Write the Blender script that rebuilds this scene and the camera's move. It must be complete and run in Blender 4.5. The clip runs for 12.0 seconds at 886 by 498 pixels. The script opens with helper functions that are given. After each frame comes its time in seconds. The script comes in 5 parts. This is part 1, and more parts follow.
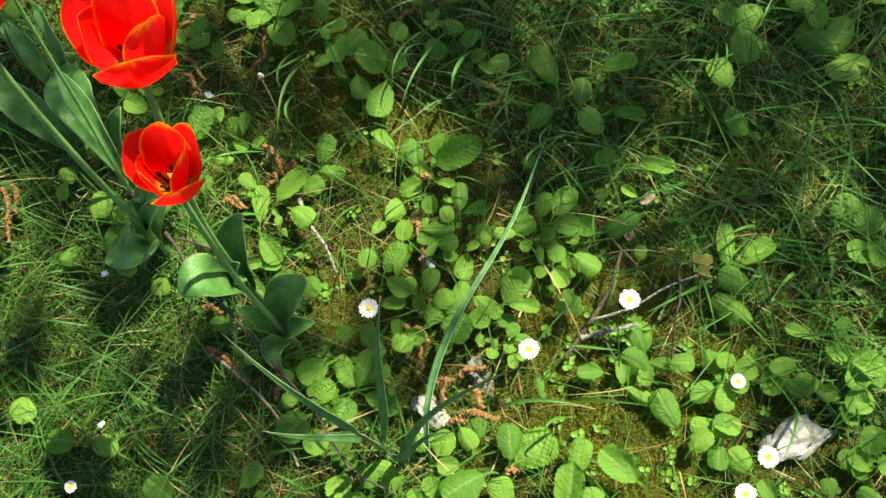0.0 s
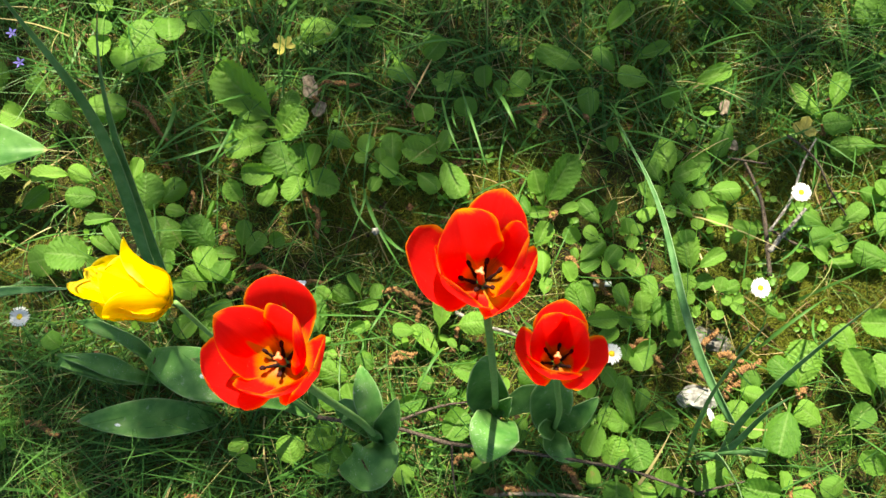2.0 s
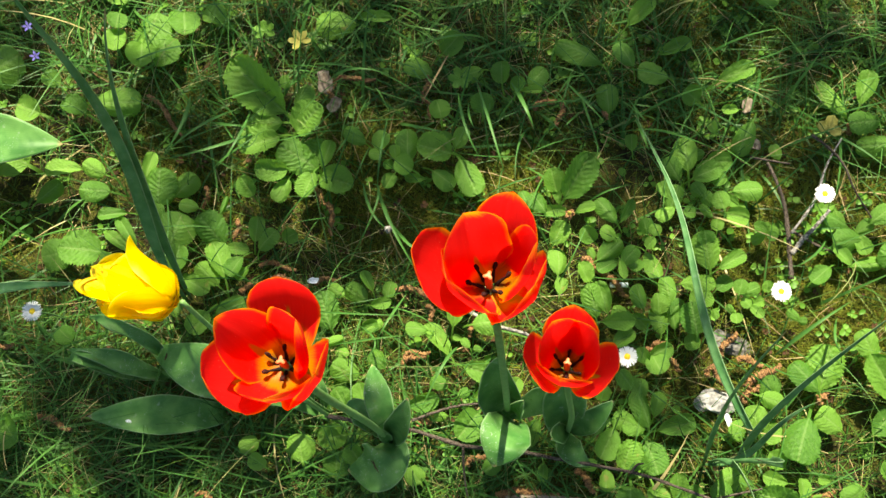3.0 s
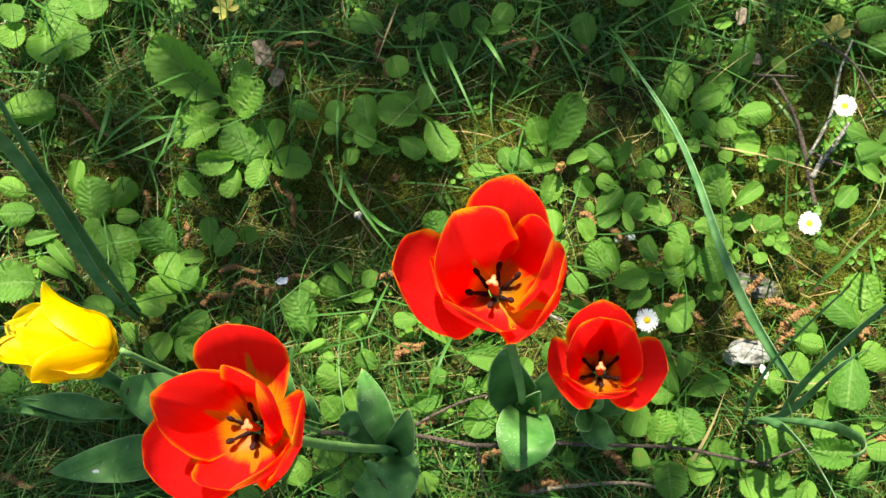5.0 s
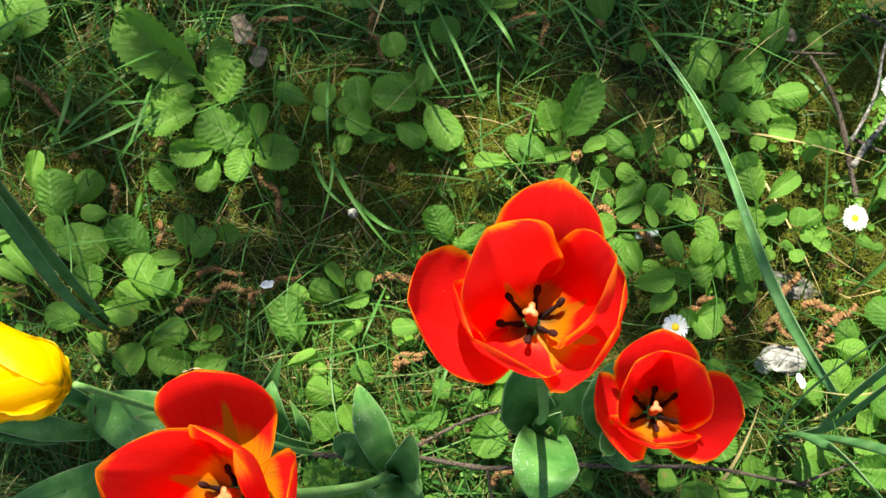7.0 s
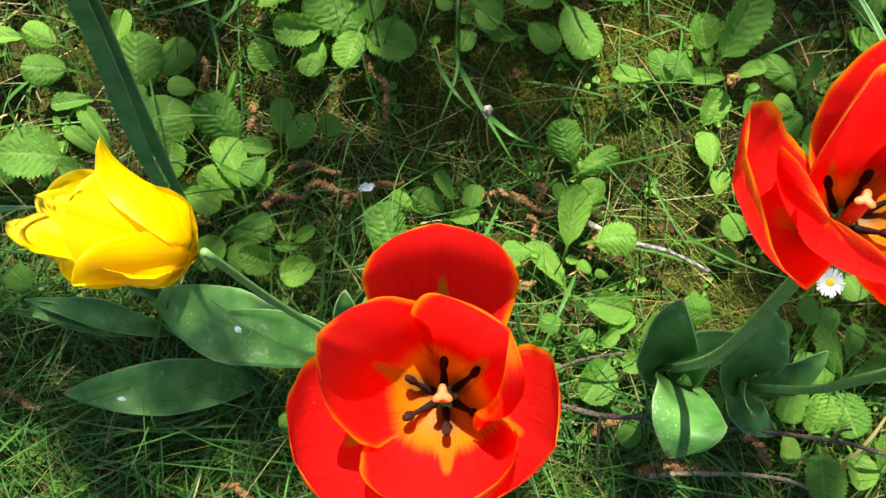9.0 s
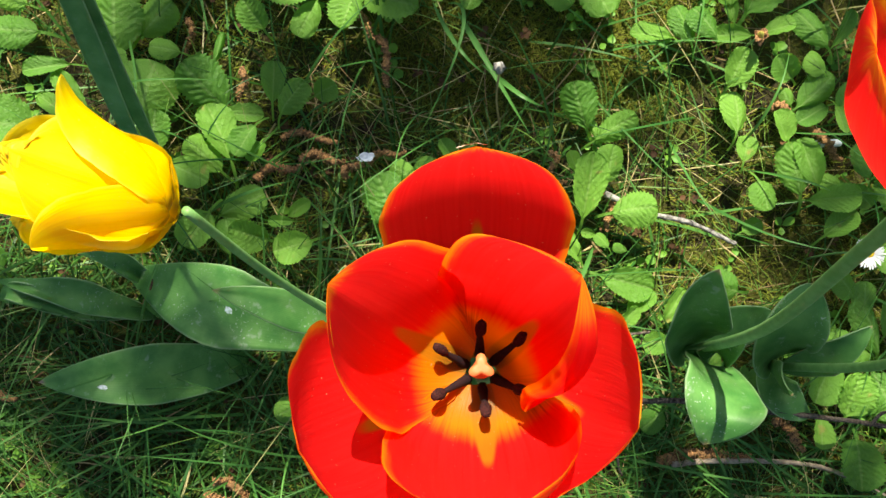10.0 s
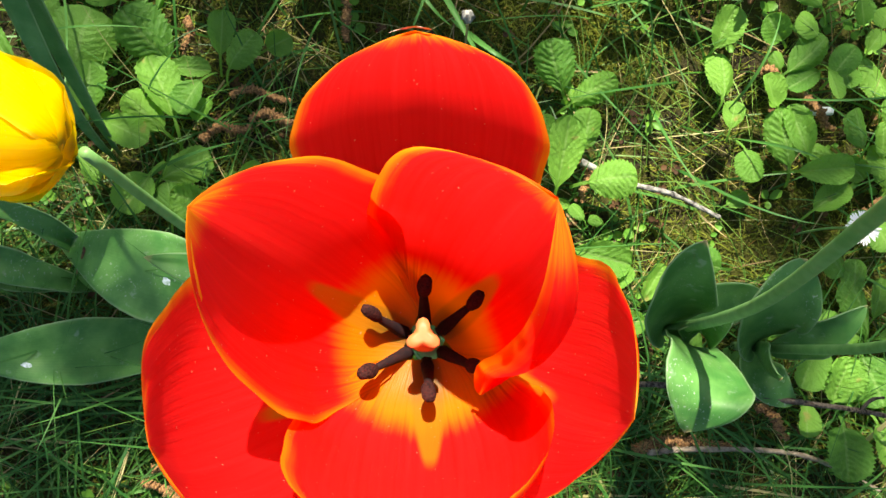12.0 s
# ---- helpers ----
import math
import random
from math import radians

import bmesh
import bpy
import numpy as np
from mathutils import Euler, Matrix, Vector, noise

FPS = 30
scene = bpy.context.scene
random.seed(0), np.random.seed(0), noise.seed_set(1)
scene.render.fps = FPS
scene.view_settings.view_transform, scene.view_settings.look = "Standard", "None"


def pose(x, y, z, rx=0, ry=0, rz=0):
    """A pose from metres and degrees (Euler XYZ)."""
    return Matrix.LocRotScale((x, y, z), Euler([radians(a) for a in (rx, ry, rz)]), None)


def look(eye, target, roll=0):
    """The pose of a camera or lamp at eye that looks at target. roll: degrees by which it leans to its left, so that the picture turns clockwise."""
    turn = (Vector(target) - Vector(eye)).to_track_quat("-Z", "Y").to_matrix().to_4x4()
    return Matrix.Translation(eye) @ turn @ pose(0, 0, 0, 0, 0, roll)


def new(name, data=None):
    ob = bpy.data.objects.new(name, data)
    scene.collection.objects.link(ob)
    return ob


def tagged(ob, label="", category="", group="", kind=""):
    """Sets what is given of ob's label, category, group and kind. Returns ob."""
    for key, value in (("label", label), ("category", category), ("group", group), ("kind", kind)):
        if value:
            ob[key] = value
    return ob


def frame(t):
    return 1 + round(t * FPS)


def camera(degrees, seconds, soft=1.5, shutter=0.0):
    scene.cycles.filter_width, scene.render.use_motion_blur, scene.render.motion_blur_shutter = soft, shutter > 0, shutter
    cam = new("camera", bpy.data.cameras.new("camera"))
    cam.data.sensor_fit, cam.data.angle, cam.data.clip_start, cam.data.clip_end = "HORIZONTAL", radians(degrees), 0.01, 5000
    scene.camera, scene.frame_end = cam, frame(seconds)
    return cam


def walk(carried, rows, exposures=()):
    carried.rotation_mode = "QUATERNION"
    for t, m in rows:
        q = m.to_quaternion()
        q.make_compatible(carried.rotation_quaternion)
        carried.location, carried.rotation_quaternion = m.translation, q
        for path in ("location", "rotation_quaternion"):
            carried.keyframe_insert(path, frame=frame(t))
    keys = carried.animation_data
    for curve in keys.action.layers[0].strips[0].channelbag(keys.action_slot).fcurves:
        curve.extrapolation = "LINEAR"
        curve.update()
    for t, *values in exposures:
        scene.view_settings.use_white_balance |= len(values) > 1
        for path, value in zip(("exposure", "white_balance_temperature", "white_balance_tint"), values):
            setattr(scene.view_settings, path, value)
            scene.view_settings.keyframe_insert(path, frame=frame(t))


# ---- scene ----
cam = camera(54.2, 12.0)
PATH = [
    (0, (0.016, -0.081, 0.860), (-0.111, 0.419, -1.066), -15.6),
    (0.5, (-0.119, -0.011, 0.845), (-0.110, 0.470, -1.090), -7.1),
    (1, (-0.18, 0.062, 0.863), (-0.217, 0.529, -1.082), -22.2),
    (1.5, (-0.231, 0.101, 0.875), (-0.099, 0.559, -1.068), -12.5),
    (2, (-0.273, 0.115, 0.876), (-0.017, 0.437, -1.081), -1.0),
    (2.5, (-0.273, 0.11, 0.876), (-0.006, 0.435, -1.079), 0.0),
    (3, (-0.261, 0.116, 0.866), (-0.057, 0.458, -1.094), -7.9),
    (3.2, (-0.262, 0.125, 0.865), (-0.042, 0.427, -1.1), -6.4),
    (4.8, (-0.244, 0.156, 0.777), (-0.061, 0.365, -1.204), -5.1),
    (5, (-0.237, 0.156, 0.771), (-0.076, 0.369, -1.211), -9.6),
    (5.5, (-0.243, 0.156, 0.752), (-0.081, 0.362, -1.231), -8.5),
    (6, (-0.24, 0.165, 0.74), (-0.075, 0.379, -1.242), -9.0),
    (6.5, (-0.232, 0.171, 0.713), (-0.066, 0.37, -1.27), -7.3),
    (6.7, (-0.23, 0.176, 0.706), (-0.068, 0.357, -1.279), -5.3),
    (8.3, (-0.253, 0.207, 0.647), (-0.13, 0.326, -1.346), 1.1),
    (8.5, (-0.272, 0.21, 0.636), (-0.157, 0.325, -1.357), 1.9),
    (9, (-0.302, 0.222, 0.622), (-0.235, 0.324, -1.374), -7.5),
    (9.5, (-0.312, 0.222, 0.6), (-0.265, 0.303, -1.398), -10.7),
    (10, (-0.315, 0.222, 0.577), (-0.248, 0.296, -1.421), 0.8),
    (10.5, (-0.314, 0.227, 0.562), (-0.251, 0.283, -1.436), 6.4),
    (11, (-0.319, 0.223, 0.549), (-0.238, 0.254, -1.449), 27.0),
    (11.5, (-0.32, 0.215, 0.542), (-0.23, 0.226, -1.456), 41.5),
    (12, (-0.314, 0.213, 0.533), (-0.225, 0.218, -1.465), 46.1),
]
LENS_GAIN = [(0, 1.46, 7900, 4), (0.5, 1.98, 8000, 4), (1.0, 2.06, 7900, 5), (1.5, 1.80, 7900, 5), (3.0, 1.54, 7800, 5), (5, 1.51, 7300, 5), (9, 1.46, 7200, 6), (10.5, 1.52, 7200, 6), (12, 1.65, 7200, 6)]
walk(cam, [(t, look(eye, target, roll)) for t, eye, target, roll in PATH], LENS_GAIN)

# ---- light ----
SUN_AZIMUTH, SUN_HEIGHT = 50.0, 52.0
world = bpy.data.worlds.new("sky")
scene.world = world
world.use_nodes = True
sky = world.node_tree.nodes.new("ShaderNodeTexSky")
sky.sky_type = "NISHITA"
sky.sun_disc = False
sky.sun_elevation = radians(SUN_HEIGHT)
sky.sun_rotation = radians(90 - SUN_AZIMUTH)
world.node_tree.links.new(sky.outputs[0], world.node_tree.nodes["Background"].inputs[0])
world.node_tree.nodes["Background"].inputs[1].default_value = 0.070
sun_data = bpy.data.lights.new("sun", "SUN")
sun_data.energy, sun_data.angle, sun_data.color = 5.0, radians(0.6), (1.0, 0.95, 0.86)
sun_lamp = new("sun", sun_data)
way = Vector((math.cos(radians(SUN_HEIGHT)) * math.cos(radians(SUN_AZIMUTH)), math.cos(radians(SUN_HEIGHT)) * math.sin(radians(SUN_AZIMUTH)), math.sin(radians(SUN_HEIGHT))))
sun_lamp.matrix_world = look(way * 30, (0, 0, 0))

# ---- node helpers ----
def feed(nt, socket, value):
    if isinstance(value, bpy.types.NodeSocket):
        nt.links.new(value, socket)
    else:
        socket.default_value = value


def calc(nt, op, a, b=0.0):
    n = nt.nodes.new("ShaderNodeMath")
    n.operation = op
    feed(nt, n.inputs[0], a)
    feed(nt, n.inputs[1], b)
    return n.outputs[0]


def blend(nt, fac, a, b):
    n = nt.nodes.new("ShaderNodeMix")
    n.data_type = "RGBA"
    feed(nt, n.inputs[0], fac)
    feed(nt, n.inputs[6], a if isinstance(a, bpy.types.NodeSocket) else (*a, 1))
    feed(nt, n.inputs[7], b if isinstance(b, bpy.types.NodeSocket) else (*b, 1))
    return n.outputs[2]


def steps(nt, fac, lo, hi, a=0.0, b=1.0):
    n = nt.nodes.new("ShaderNodeMapRange")
    n.interpolation_type = "SMOOTHSTEP"
    feed(nt, n.inputs[0], fac)
    for i, v in enumerate((lo, hi, a, b)):
        n.inputs[1 + i].default_value = v
    return n.outputs[0]


def speckle(nt, vector, scale, detail=3.0, rough=0.55):
    n = nt.nodes.new("ShaderNodeTexNoise")
    if vector is not None:
        nt.links.new(vector, n.inputs["Vector"])
    n.inputs["Scale"].default_value, n.inputs["Detail"].default_value, n.inputs["Roughness"].default_value = scale, detail, rough
    return n.outputs["Fac"]


def relief(nt, height, strength, distance):
    n = nt.nodes.new("ShaderNodeBump")
    n.inputs["Strength"].default_value, n.inputs["Distance"].default_value = strength, distance
    nt.links.new(height, n.inputs["Height"])
    return n.outputs["Normal"]


def where(nt):
    return nt.nodes.new("ShaderNodeNewGeometry").outputs["Position"]


def any_object(nt):
    return nt.nodes.new("ShaderNodeObjectInfo").outputs["Random"]


def any_island(nt):
    return nt.nodes.new("ShaderNodeNewGeometry").outputs["Random Per Island"]


def across_along(nt):
    n = nt.nodes.new("ShaderNodeSeparateXYZ")
    nt.links.new(nt.nodes.new("ShaderNodeUVMap").outputs[0], n.inputs[0])
    return n.outputs[0], n.outputs[1]


def begin(name):
    m = bpy.data.materials.new(name)
    m.use_nodes = True
    return m, m.node_tree


def finish(m, colour, rough=0.6, normal=None, through_light=0.0, shine=0.5, through_colour=None):
    """A surface with gloss; through_light is the share that shines through a thin blade."""
    nt = m.node_tree
    p = nt.nodes["Principled BSDF"]
    feed(nt, p.inputs["Base Color"], colour if isinstance(colour, bpy.types.NodeSocket) else (*colour, 1))
    feed(nt, p.inputs["Roughness"], rough)
    p.inputs["Specular IOR Level"].default_value = shine
    if normal is not None:
        nt.links.new(normal, p.inputs["Normal"])
    if through_light:
        t = nt.nodes.new("ShaderNodeBsdfTranslucent")
        c = through_colour if through_colour is not None else colour
        feed(nt, t.inputs[0], c if isinstance(c, bpy.types.NodeSocket) else (*c, 1))
        x = nt.nodes.new("ShaderNodeMixShader")
        x.inputs[0].default_value = through_light
        nt.links.new(p.outputs[0], x.inputs[1])
        nt.links.new(t.outputs[0], x.inputs[2])
        nt.links.new(x.outputs[0], nt.nodes["Material Output"].inputs[0])
    return m


# ---- materials ----
def primrose_green():
    m, nt = begin("primrose_leaf")
    u, v = across_along(nt)
    off = calc(nt, "ABSOLUTE", calc(nt, "SUBTRACT", u, 0.5))
    rib = steps(nt, off, 0.012, 0.05, 1.0, 0.0)
    bent = calc(nt, "MULTIPLY", calc(nt, "SUBTRACT", speckle(nt, nt.nodes.new("ShaderNodeUVMap").outputs[0], 4.0, 2.0), 0.5), 1.3)
    side = calc(nt, "ADD", calc(nt, "SUBTRACT", calc(nt, "MULTIPLY", v, 9.0), calc(nt, "MULTIPLY", off, 5.4)), bent)
    wave = calc(nt, "ABSOLUTE", calc(nt, "SUBTRACT", calc(nt, "FRACT", side), 0.5))
    vein = calc(nt, "MULTIPLY", steps(nt, wave, 0.0, 0.11, 1.0, 0.0), 0.75)
    uv = nt.nodes.new("ShaderNodeUVMap").outputs[0]
    fine = speckle(nt, uv, 17.0, 2.0)
    net = nt.nodes.new("ShaderNodeTexVoronoi")
    net.feature = "DISTANCE_TO_EDGE"
    net.inputs["Scale"].default_value = 22.0
    nt.links.new(uv, net.inputs["Vector"])
    cells = steps(nt, net.outputs["Distance"], 0.0, 0.22)
    r = any_object(nt)
    base = blend(nt, r, (0.052, 0.165, 0.020), (0.190, 0.395, 0.054))
    base = blend(nt, calc(nt, "MULTIPLY", steps(nt, fine, 0.3, 0.75), 0.5), base, (0.140, 0.315, 0.044))
    base = blend(nt, calc(nt, "MULTIPLY", calc(nt, "SUBTRACT", 1.0, cells), 0.14), base, (0.07, 0.20, 0.03))
    base = blend(nt, calc(nt, "MULTIPLY", vein, 0.18), base, (0.060, 0.190, 0.026))
    base = blend(nt, calc(nt, "MULTIPLY", rib, 0.28), base, (0.34, 0.50, 0.17))
    old = calc(nt, "MULTIPLY", steps(nt, speckle(nt, where(nt), 90.0, 3.0), 0.66, 0.74), steps(nt, r, 0.55, 0.8))
    base = blend(nt, calc(nt, "MULTIPLY", old, 0.7), base, (0.34, 0.27, 0.08))
    bulge = calc(nt, "MULTIPLY", calc(nt, "POWER", calc(nt, "MULTIPLY", wave, 2.0), 0.6), calc(nt, "SUBTRACT", 1.0, calc(nt, "MULTIPLY", rib, 0.8)))
    high = calc(nt, "ADD", calc(nt, "ADD", calc(nt, "MULTIPLY", cells, 0.75), calc(nt, "MULTIPLY", fine, 0.7)), calc(nt, "MULTIPLY", bulge, 0.85))
    return finish(m, base, 0.5, relief(nt, high, 0.40, 0.0014), 0.42, 0.30, blend(nt, 0.6, base, (0.28, 0.60, 0.045)))


def blade_green(name, dark, light, dry=0.0, dry_colour=(0.42, 0.36, 0.16), lit=0.3, rough=0.45):
    m, nt = begin(name)
    r = any_island(nt)
    base = blend(nt, r, dark, light)
    base = blend(nt, calc(nt, "MULTIPLY", steps(nt, speckle(nt, where(nt), 14.0, 3.0), 0.4, 0.65), 0.5), base, light)
    if dry:
        base = blend(nt, steps(nt, calc(nt, "FRACT", calc(nt, "MULTIPLY", r, 37.0)), 1.0 - dry, 1.02 - dry), base, dry_colour)
    return finish(m, base, rough, None, lit, 0.22)


def glaucous(name, dark, light, bloom):
    """Tulip and daffodil leaves: blue-green, waxy, with fine parallel veins."""
    m, nt = begin(name)
    u, v = across_along(nt)
    lines = nt.nodes.new("ShaderNodeTexWave")
    lines.inputs["Scale"].default_value, lines.inputs["Distortion"].default_value, lines.inputs["Detail"].default_value = 7.0, 0.8, 2.0
    nt.links.new(nt.nodes.new("ShaderNodeUVMap").outputs[0], lines.inputs["Vector"])
    n = speckle(nt, where(nt), 60.0, 4.0)
    base = blend(nt, steps(nt, n, 0.3, 0.7), dark, light)
    base = blend(nt, calc(nt, "MULTIPLY", lines.outputs["Fac"], 0.07), base, light)
    spots = calc(nt, "MULTIPLY", steps(nt, speckle(nt, where(nt), 620.0, 2.0), 0.62, 0.70), steps(nt, speckle(nt, where(nt), 45.0, 3.0), 0.46, 0.62))
    base = blend(nt, calc(nt, "MULTIPLY", spots, 0.75), base, bloom)
    scuff = calc(nt, "MULTIPLY", steps(nt, speckle(nt, where(nt), 110.0, 4.0), 0.62, 0.72), 0.35)
    base = blend(nt, scuff, base, bloom)
    rim = steps(nt, calc(nt, "ABSOLUTE", calc(nt, "SUBTRACT", u, 0.5)), 0.47, 0.5)
    base = blend(nt, calc(nt, "MULTIPLY", rim, 0.28), base, (0.45, 0.55, 0.35))
    tip = calc(nt, "MULTIPLY", steps(nt, v, 0.955, 1.0), steps(nt, n, 0.35, 0.5))
    base = blend(nt, tip, base, (0.42, 0.30, 0.14))
    return finish(m, base, 0.5, relief(nt, calc(nt, "ADD", calc(nt, "MULTIPLY", lines.outputs["Fac"], 0.08), n), 0.30, 0.0012), 0.16, 0.25, blend(nt, 0.5, base, (0.25, 0.5, 0.08)))


def petal_skin(name, main, deep, edge, heart, heart_reach, edge_from, tongue_colour):
    m, nt = begin(name)
    u, v = across_along(nt)
    off = calc(nt, "MULTIPLY", calc(nt, "ABSOLUTE", calc(nt, "SUBTRACT", u, 0.5)), 2.0)
    coords = nt.nodes.new("ShaderNodeMapping")
    coords.inputs["Scale"].default_value = (46.0, 1.6, 1.0)
    nt.links.new(nt.nodes.new("ShaderNodeUVMap").outputs[0], coords.inputs["Vector"])
    streak = speckle(nt, coords.outputs[0], 1.0, 3.0)
    mottled = speckle(nt, where(nt), 120.0, 3.0)
    base = blend(nt, steps(nt, streak, 0.25, 0.75), main, deep)
    rim = calc(nt, "MAXIMUM", off, calc(nt, "ADD", v, -0.02))
    rim = calc(nt, "ADD", rim, calc(nt, "MULTIPLY", calc(nt, "SUBTRACT", streak, 0.5), 0.15))
    rim = calc(nt, "ADD", rim, calc(nt, "MULTIPLY", calc(nt, "SUBTRACT", speckle(nt, where(nt), 55.0, 2.0), 0.5), 0.22))
    base = blend(nt, calc(nt, "POWER", steps(nt, rim, edge_from, 1.04), 1.15), base, edge)
    # the star at the heart: a pointed tongue down each petal's middle
    reach = calc(nt, "ADD", v, calc(nt, "MULTIPLY", calc(nt, "POWER", off, 1.5), 0.16))
    reach = calc(nt, "ADD", reach, calc(nt, "MULTIPLY", calc(nt, "SUBTRACT", streak, 0.5), 0.10))
    base = blend(nt, steps(nt, reach, heart_reach - 0.06, heart_reach + 0.07, 1.0, 0.0), base, heart)
    narrow = calc(nt, "ADD", off, calc(nt, "MULTIPLY", v, 0.42))
    tongue = calc(nt, "MULTIPLY", steps(nt, narrow, 0.20, 0.25, 1.0, 0.0), steps(nt, v, heart_reach + 0.12, heart_reach + 0.20, 1.0, 0.0))
    base = blend(nt, calc(nt, "MULTIPLY", tongue, 0.85), base, tongue_colour)
    smoky = calc(nt, "MULTIPLY", calc(nt, "MULTIPLY", steps(nt, streak, 0.42, 0.66), steps(nt, v, heart_reach * 0.6, heart_reach, 0.42, 0.0)), steps(nt, off, 0.25, 0.7))
    base = blend(nt, smoky, base, (0.16, 0.050, 0.020))
    dark = calc(nt, "MULTIPLY", steps(nt, v, 0.08, 0.20, 1.0, 0.0), steps(nt, off, 0.0, 0.4, 0.75, 0.0))
    base = blend(nt, dark, base, (0.10, 0.06, 0.008))
    dust = calc(nt, "MULTIPLY", steps(nt, speckle(nt, where(nt), 1500.0, 1.0), 0.76, 0.79), 0.5)
    base = blend(nt, dust, base, (0.8, 0.5, 0.3))
    high = calc(nt, "ADD", streak, calc(nt, "MULTIPLY", mottled, 0.6))
    return finish(m, base, 0.42, relief(nt, high, 0.28, 0.0008), 0.62, 0.3)


def plain(name, a, b, scale, rough=0.7, bump=0.3, depth=0.001, lit=0.0, shine=0.4):
    m, nt = begin(name)
    n = speckle(nt, where(nt), scale, 4.0)
    wide = speckle(nt, where(nt), scale * 0.17, 2.0)
    base = blend(nt, steps(nt, n, 0.3, 0.7), a, b)
    base = blend(nt, calc(nt, "MULTIPLY", steps(nt, wide, 0.45, 0.7), 0.35), base, b)
    return finish(m, base, rough, relief(nt, n, bump, depth), lit, shine)


def soil_skin():
    m, nt = begin("soil")
    at = where(nt)
    fine, mid, wide = speckle(nt, at, 420.0, 4.0), speckle(nt, at, 70.0, 4.0), speckle(nt, at, 9.0, 3.0)
    base = blend(nt, steps(nt, fine, 0.3, 0.7), (0.010, 0.008, 0.004), (0.034, 0.027, 0.012))
    base = blend(nt, steps(nt, calc(nt, "ADD", calc(nt, "MULTIPLY", wide, 0.6), calc(nt, "MULTIPLY", mid, 0.4)), 0.38, 0.56), base, (0.050, 0.052, 0.009))
    base = blend(nt, calc(nt, "MULTIPLY", steps(nt, mid, 0.58, 0.7), 0.5), base, (0.09, 0.09, 0.018))
    return finish(m, base, 0.95, relief(nt, calc(nt, "ADD", fine, mid), 0.8, 0.004), 0.0, 0.2)


PRIMROSE = primrose_green()
GRASS = blade_green("grass_blades", (0.011, 0.049, 0.008), (0.048, 0.142, 0.021), 0.02)
GRASS_LONG = blade_green("grass_long", (0.024, 0.105, 0.020), (0.080, 0.215, 0.042), 0.03)
MOSS = blade_green("moss_shoots", (0.034, 0.054, 0.007), (0.165, 0.190, 0.020), 0.05, (0.20, 0.12, 0.03), 0.25, 0.7)
STRAW = blade_green("dry_straw", (0.12, 0.075, 0.03), (0.40, 0.31, 0.15), 0.0, lit=0.1, rough=0.7)
WEED = blade_green("weed_leaflets", (0.050, 0.170, 0.020), (0.150, 0.320, 0.040), 0.0, lit=0.3)
TULIP_LEAF = glaucous("tulip_leaf", (0.040, 0.150, 0.030), (0.105, 0.255, 0.062), (0.36, 0.42, 0.34))
STRAP_LEAF = glaucous("strap_leaf", (0.050, 0.170, 0.050), (0.120, 0.275, 0.100), (0.18, 0.28, 0.20))
TULIP_STEM = plain("tulip_stem", (0.09, 0.22, 0.055), (0.15, 0.29, 0.095), 180.0, 0.5, 0.1)
RED = petal_skin("red_petal", (0.94, 0.016, 0.019), (0.88, 0.010, 0.012), (0.95, 0.36, 0.014), (0.80, 0.25, 0.008), 0.28, 0.865, (0.50, 0.22, 0.012))
RED_BACK = petal_skin("red_outer_petal", (0.94, 0.016, 0.019), (0.88, 0.010, 0.012), (0.95, 0.36, 0.014), (0.78, 0.24, 0.008), 0.10, 0.885, (0.70, 0.10, 0.010))
YELLOW = petal_skin("yellow_petal", (0.94, 0.72, 0.010), (0.90, 0.63, 0.008), (0.95, 0.79, 0.07), (0.88, 0.62, 0.01), 0.10, 0.90, (0.86, 0.62, 0.01))
ANTHER = plain("anther", (0.012, 0.005, 0.006), (0.045, 0.014, 0.012), 2500.0, 0.9, 0.6, 0.0006, shine=0.1)
FILAMENT = plain("filament", (0.010, 0.006, 0.008), (0.022, 0.009, 0.009), 900.0, 0.7, 0.1, shine=0.15)
PISTIL = plain("pistil", (0.46, 0.125, 0.038), (0.56, 0.18, 0.060), 300.0, 0.5, 0.1, lit=0.1)
DAISY_WHITE = plain("daisy_ray", (0.78, 0.79, 0.80), (0.86, 0.86, 0.86), 400.0, 0.6, 0.1, lit=0.25)
DAISY_YELLOW = plain("daisy_disc", (0.75, 0.46, 0.01), (0.85, 0.62, 0.03), 1600.0, 0.8, 0.8, 0.0006)
CATKIN = plain("catkin", (0.050, 0.022, 0.008), (0.36, 0.19, 0.075), 900.0, 0.9, 0.9, 0.0012)
CRUMB = blade_green("leaf_crumbs", (0.020, 0.010, 0.005), (0.095, 0.048, 0.020), 0.0, lit=0.08, rough=0.8)
FINE_GRASS = blade_green("fine_grass", (0.050, 0.130, 0.018), (0.150, 0.270, 0.048), 0.16, (0.34, 0.30, 0.13))
BARK = plain("twig_bark", (0.016, 0.011, 0.008), (0.120, 0.098, 0.078), 620.0, 0.9, 0.9, 0.0015, shine=0.15)
GREY_BARK = plain("grey_bark", (0.028, 0.024, 0.020), (0.29, 0.28, 0.255), 300.0, 0.9, 0.8, 0.0014)
STONE = plain("pale_stone", (0.12, 0.12, 0.11), (0.40, 0.40, 0.39), 110.0, 0.75, 0.5)
SLATE = plain("grey_stone", (0.05, 0.05, 0.045), (0.22, 0.21, 0.195), 150.0, 0.9, 0.8, 0.002)
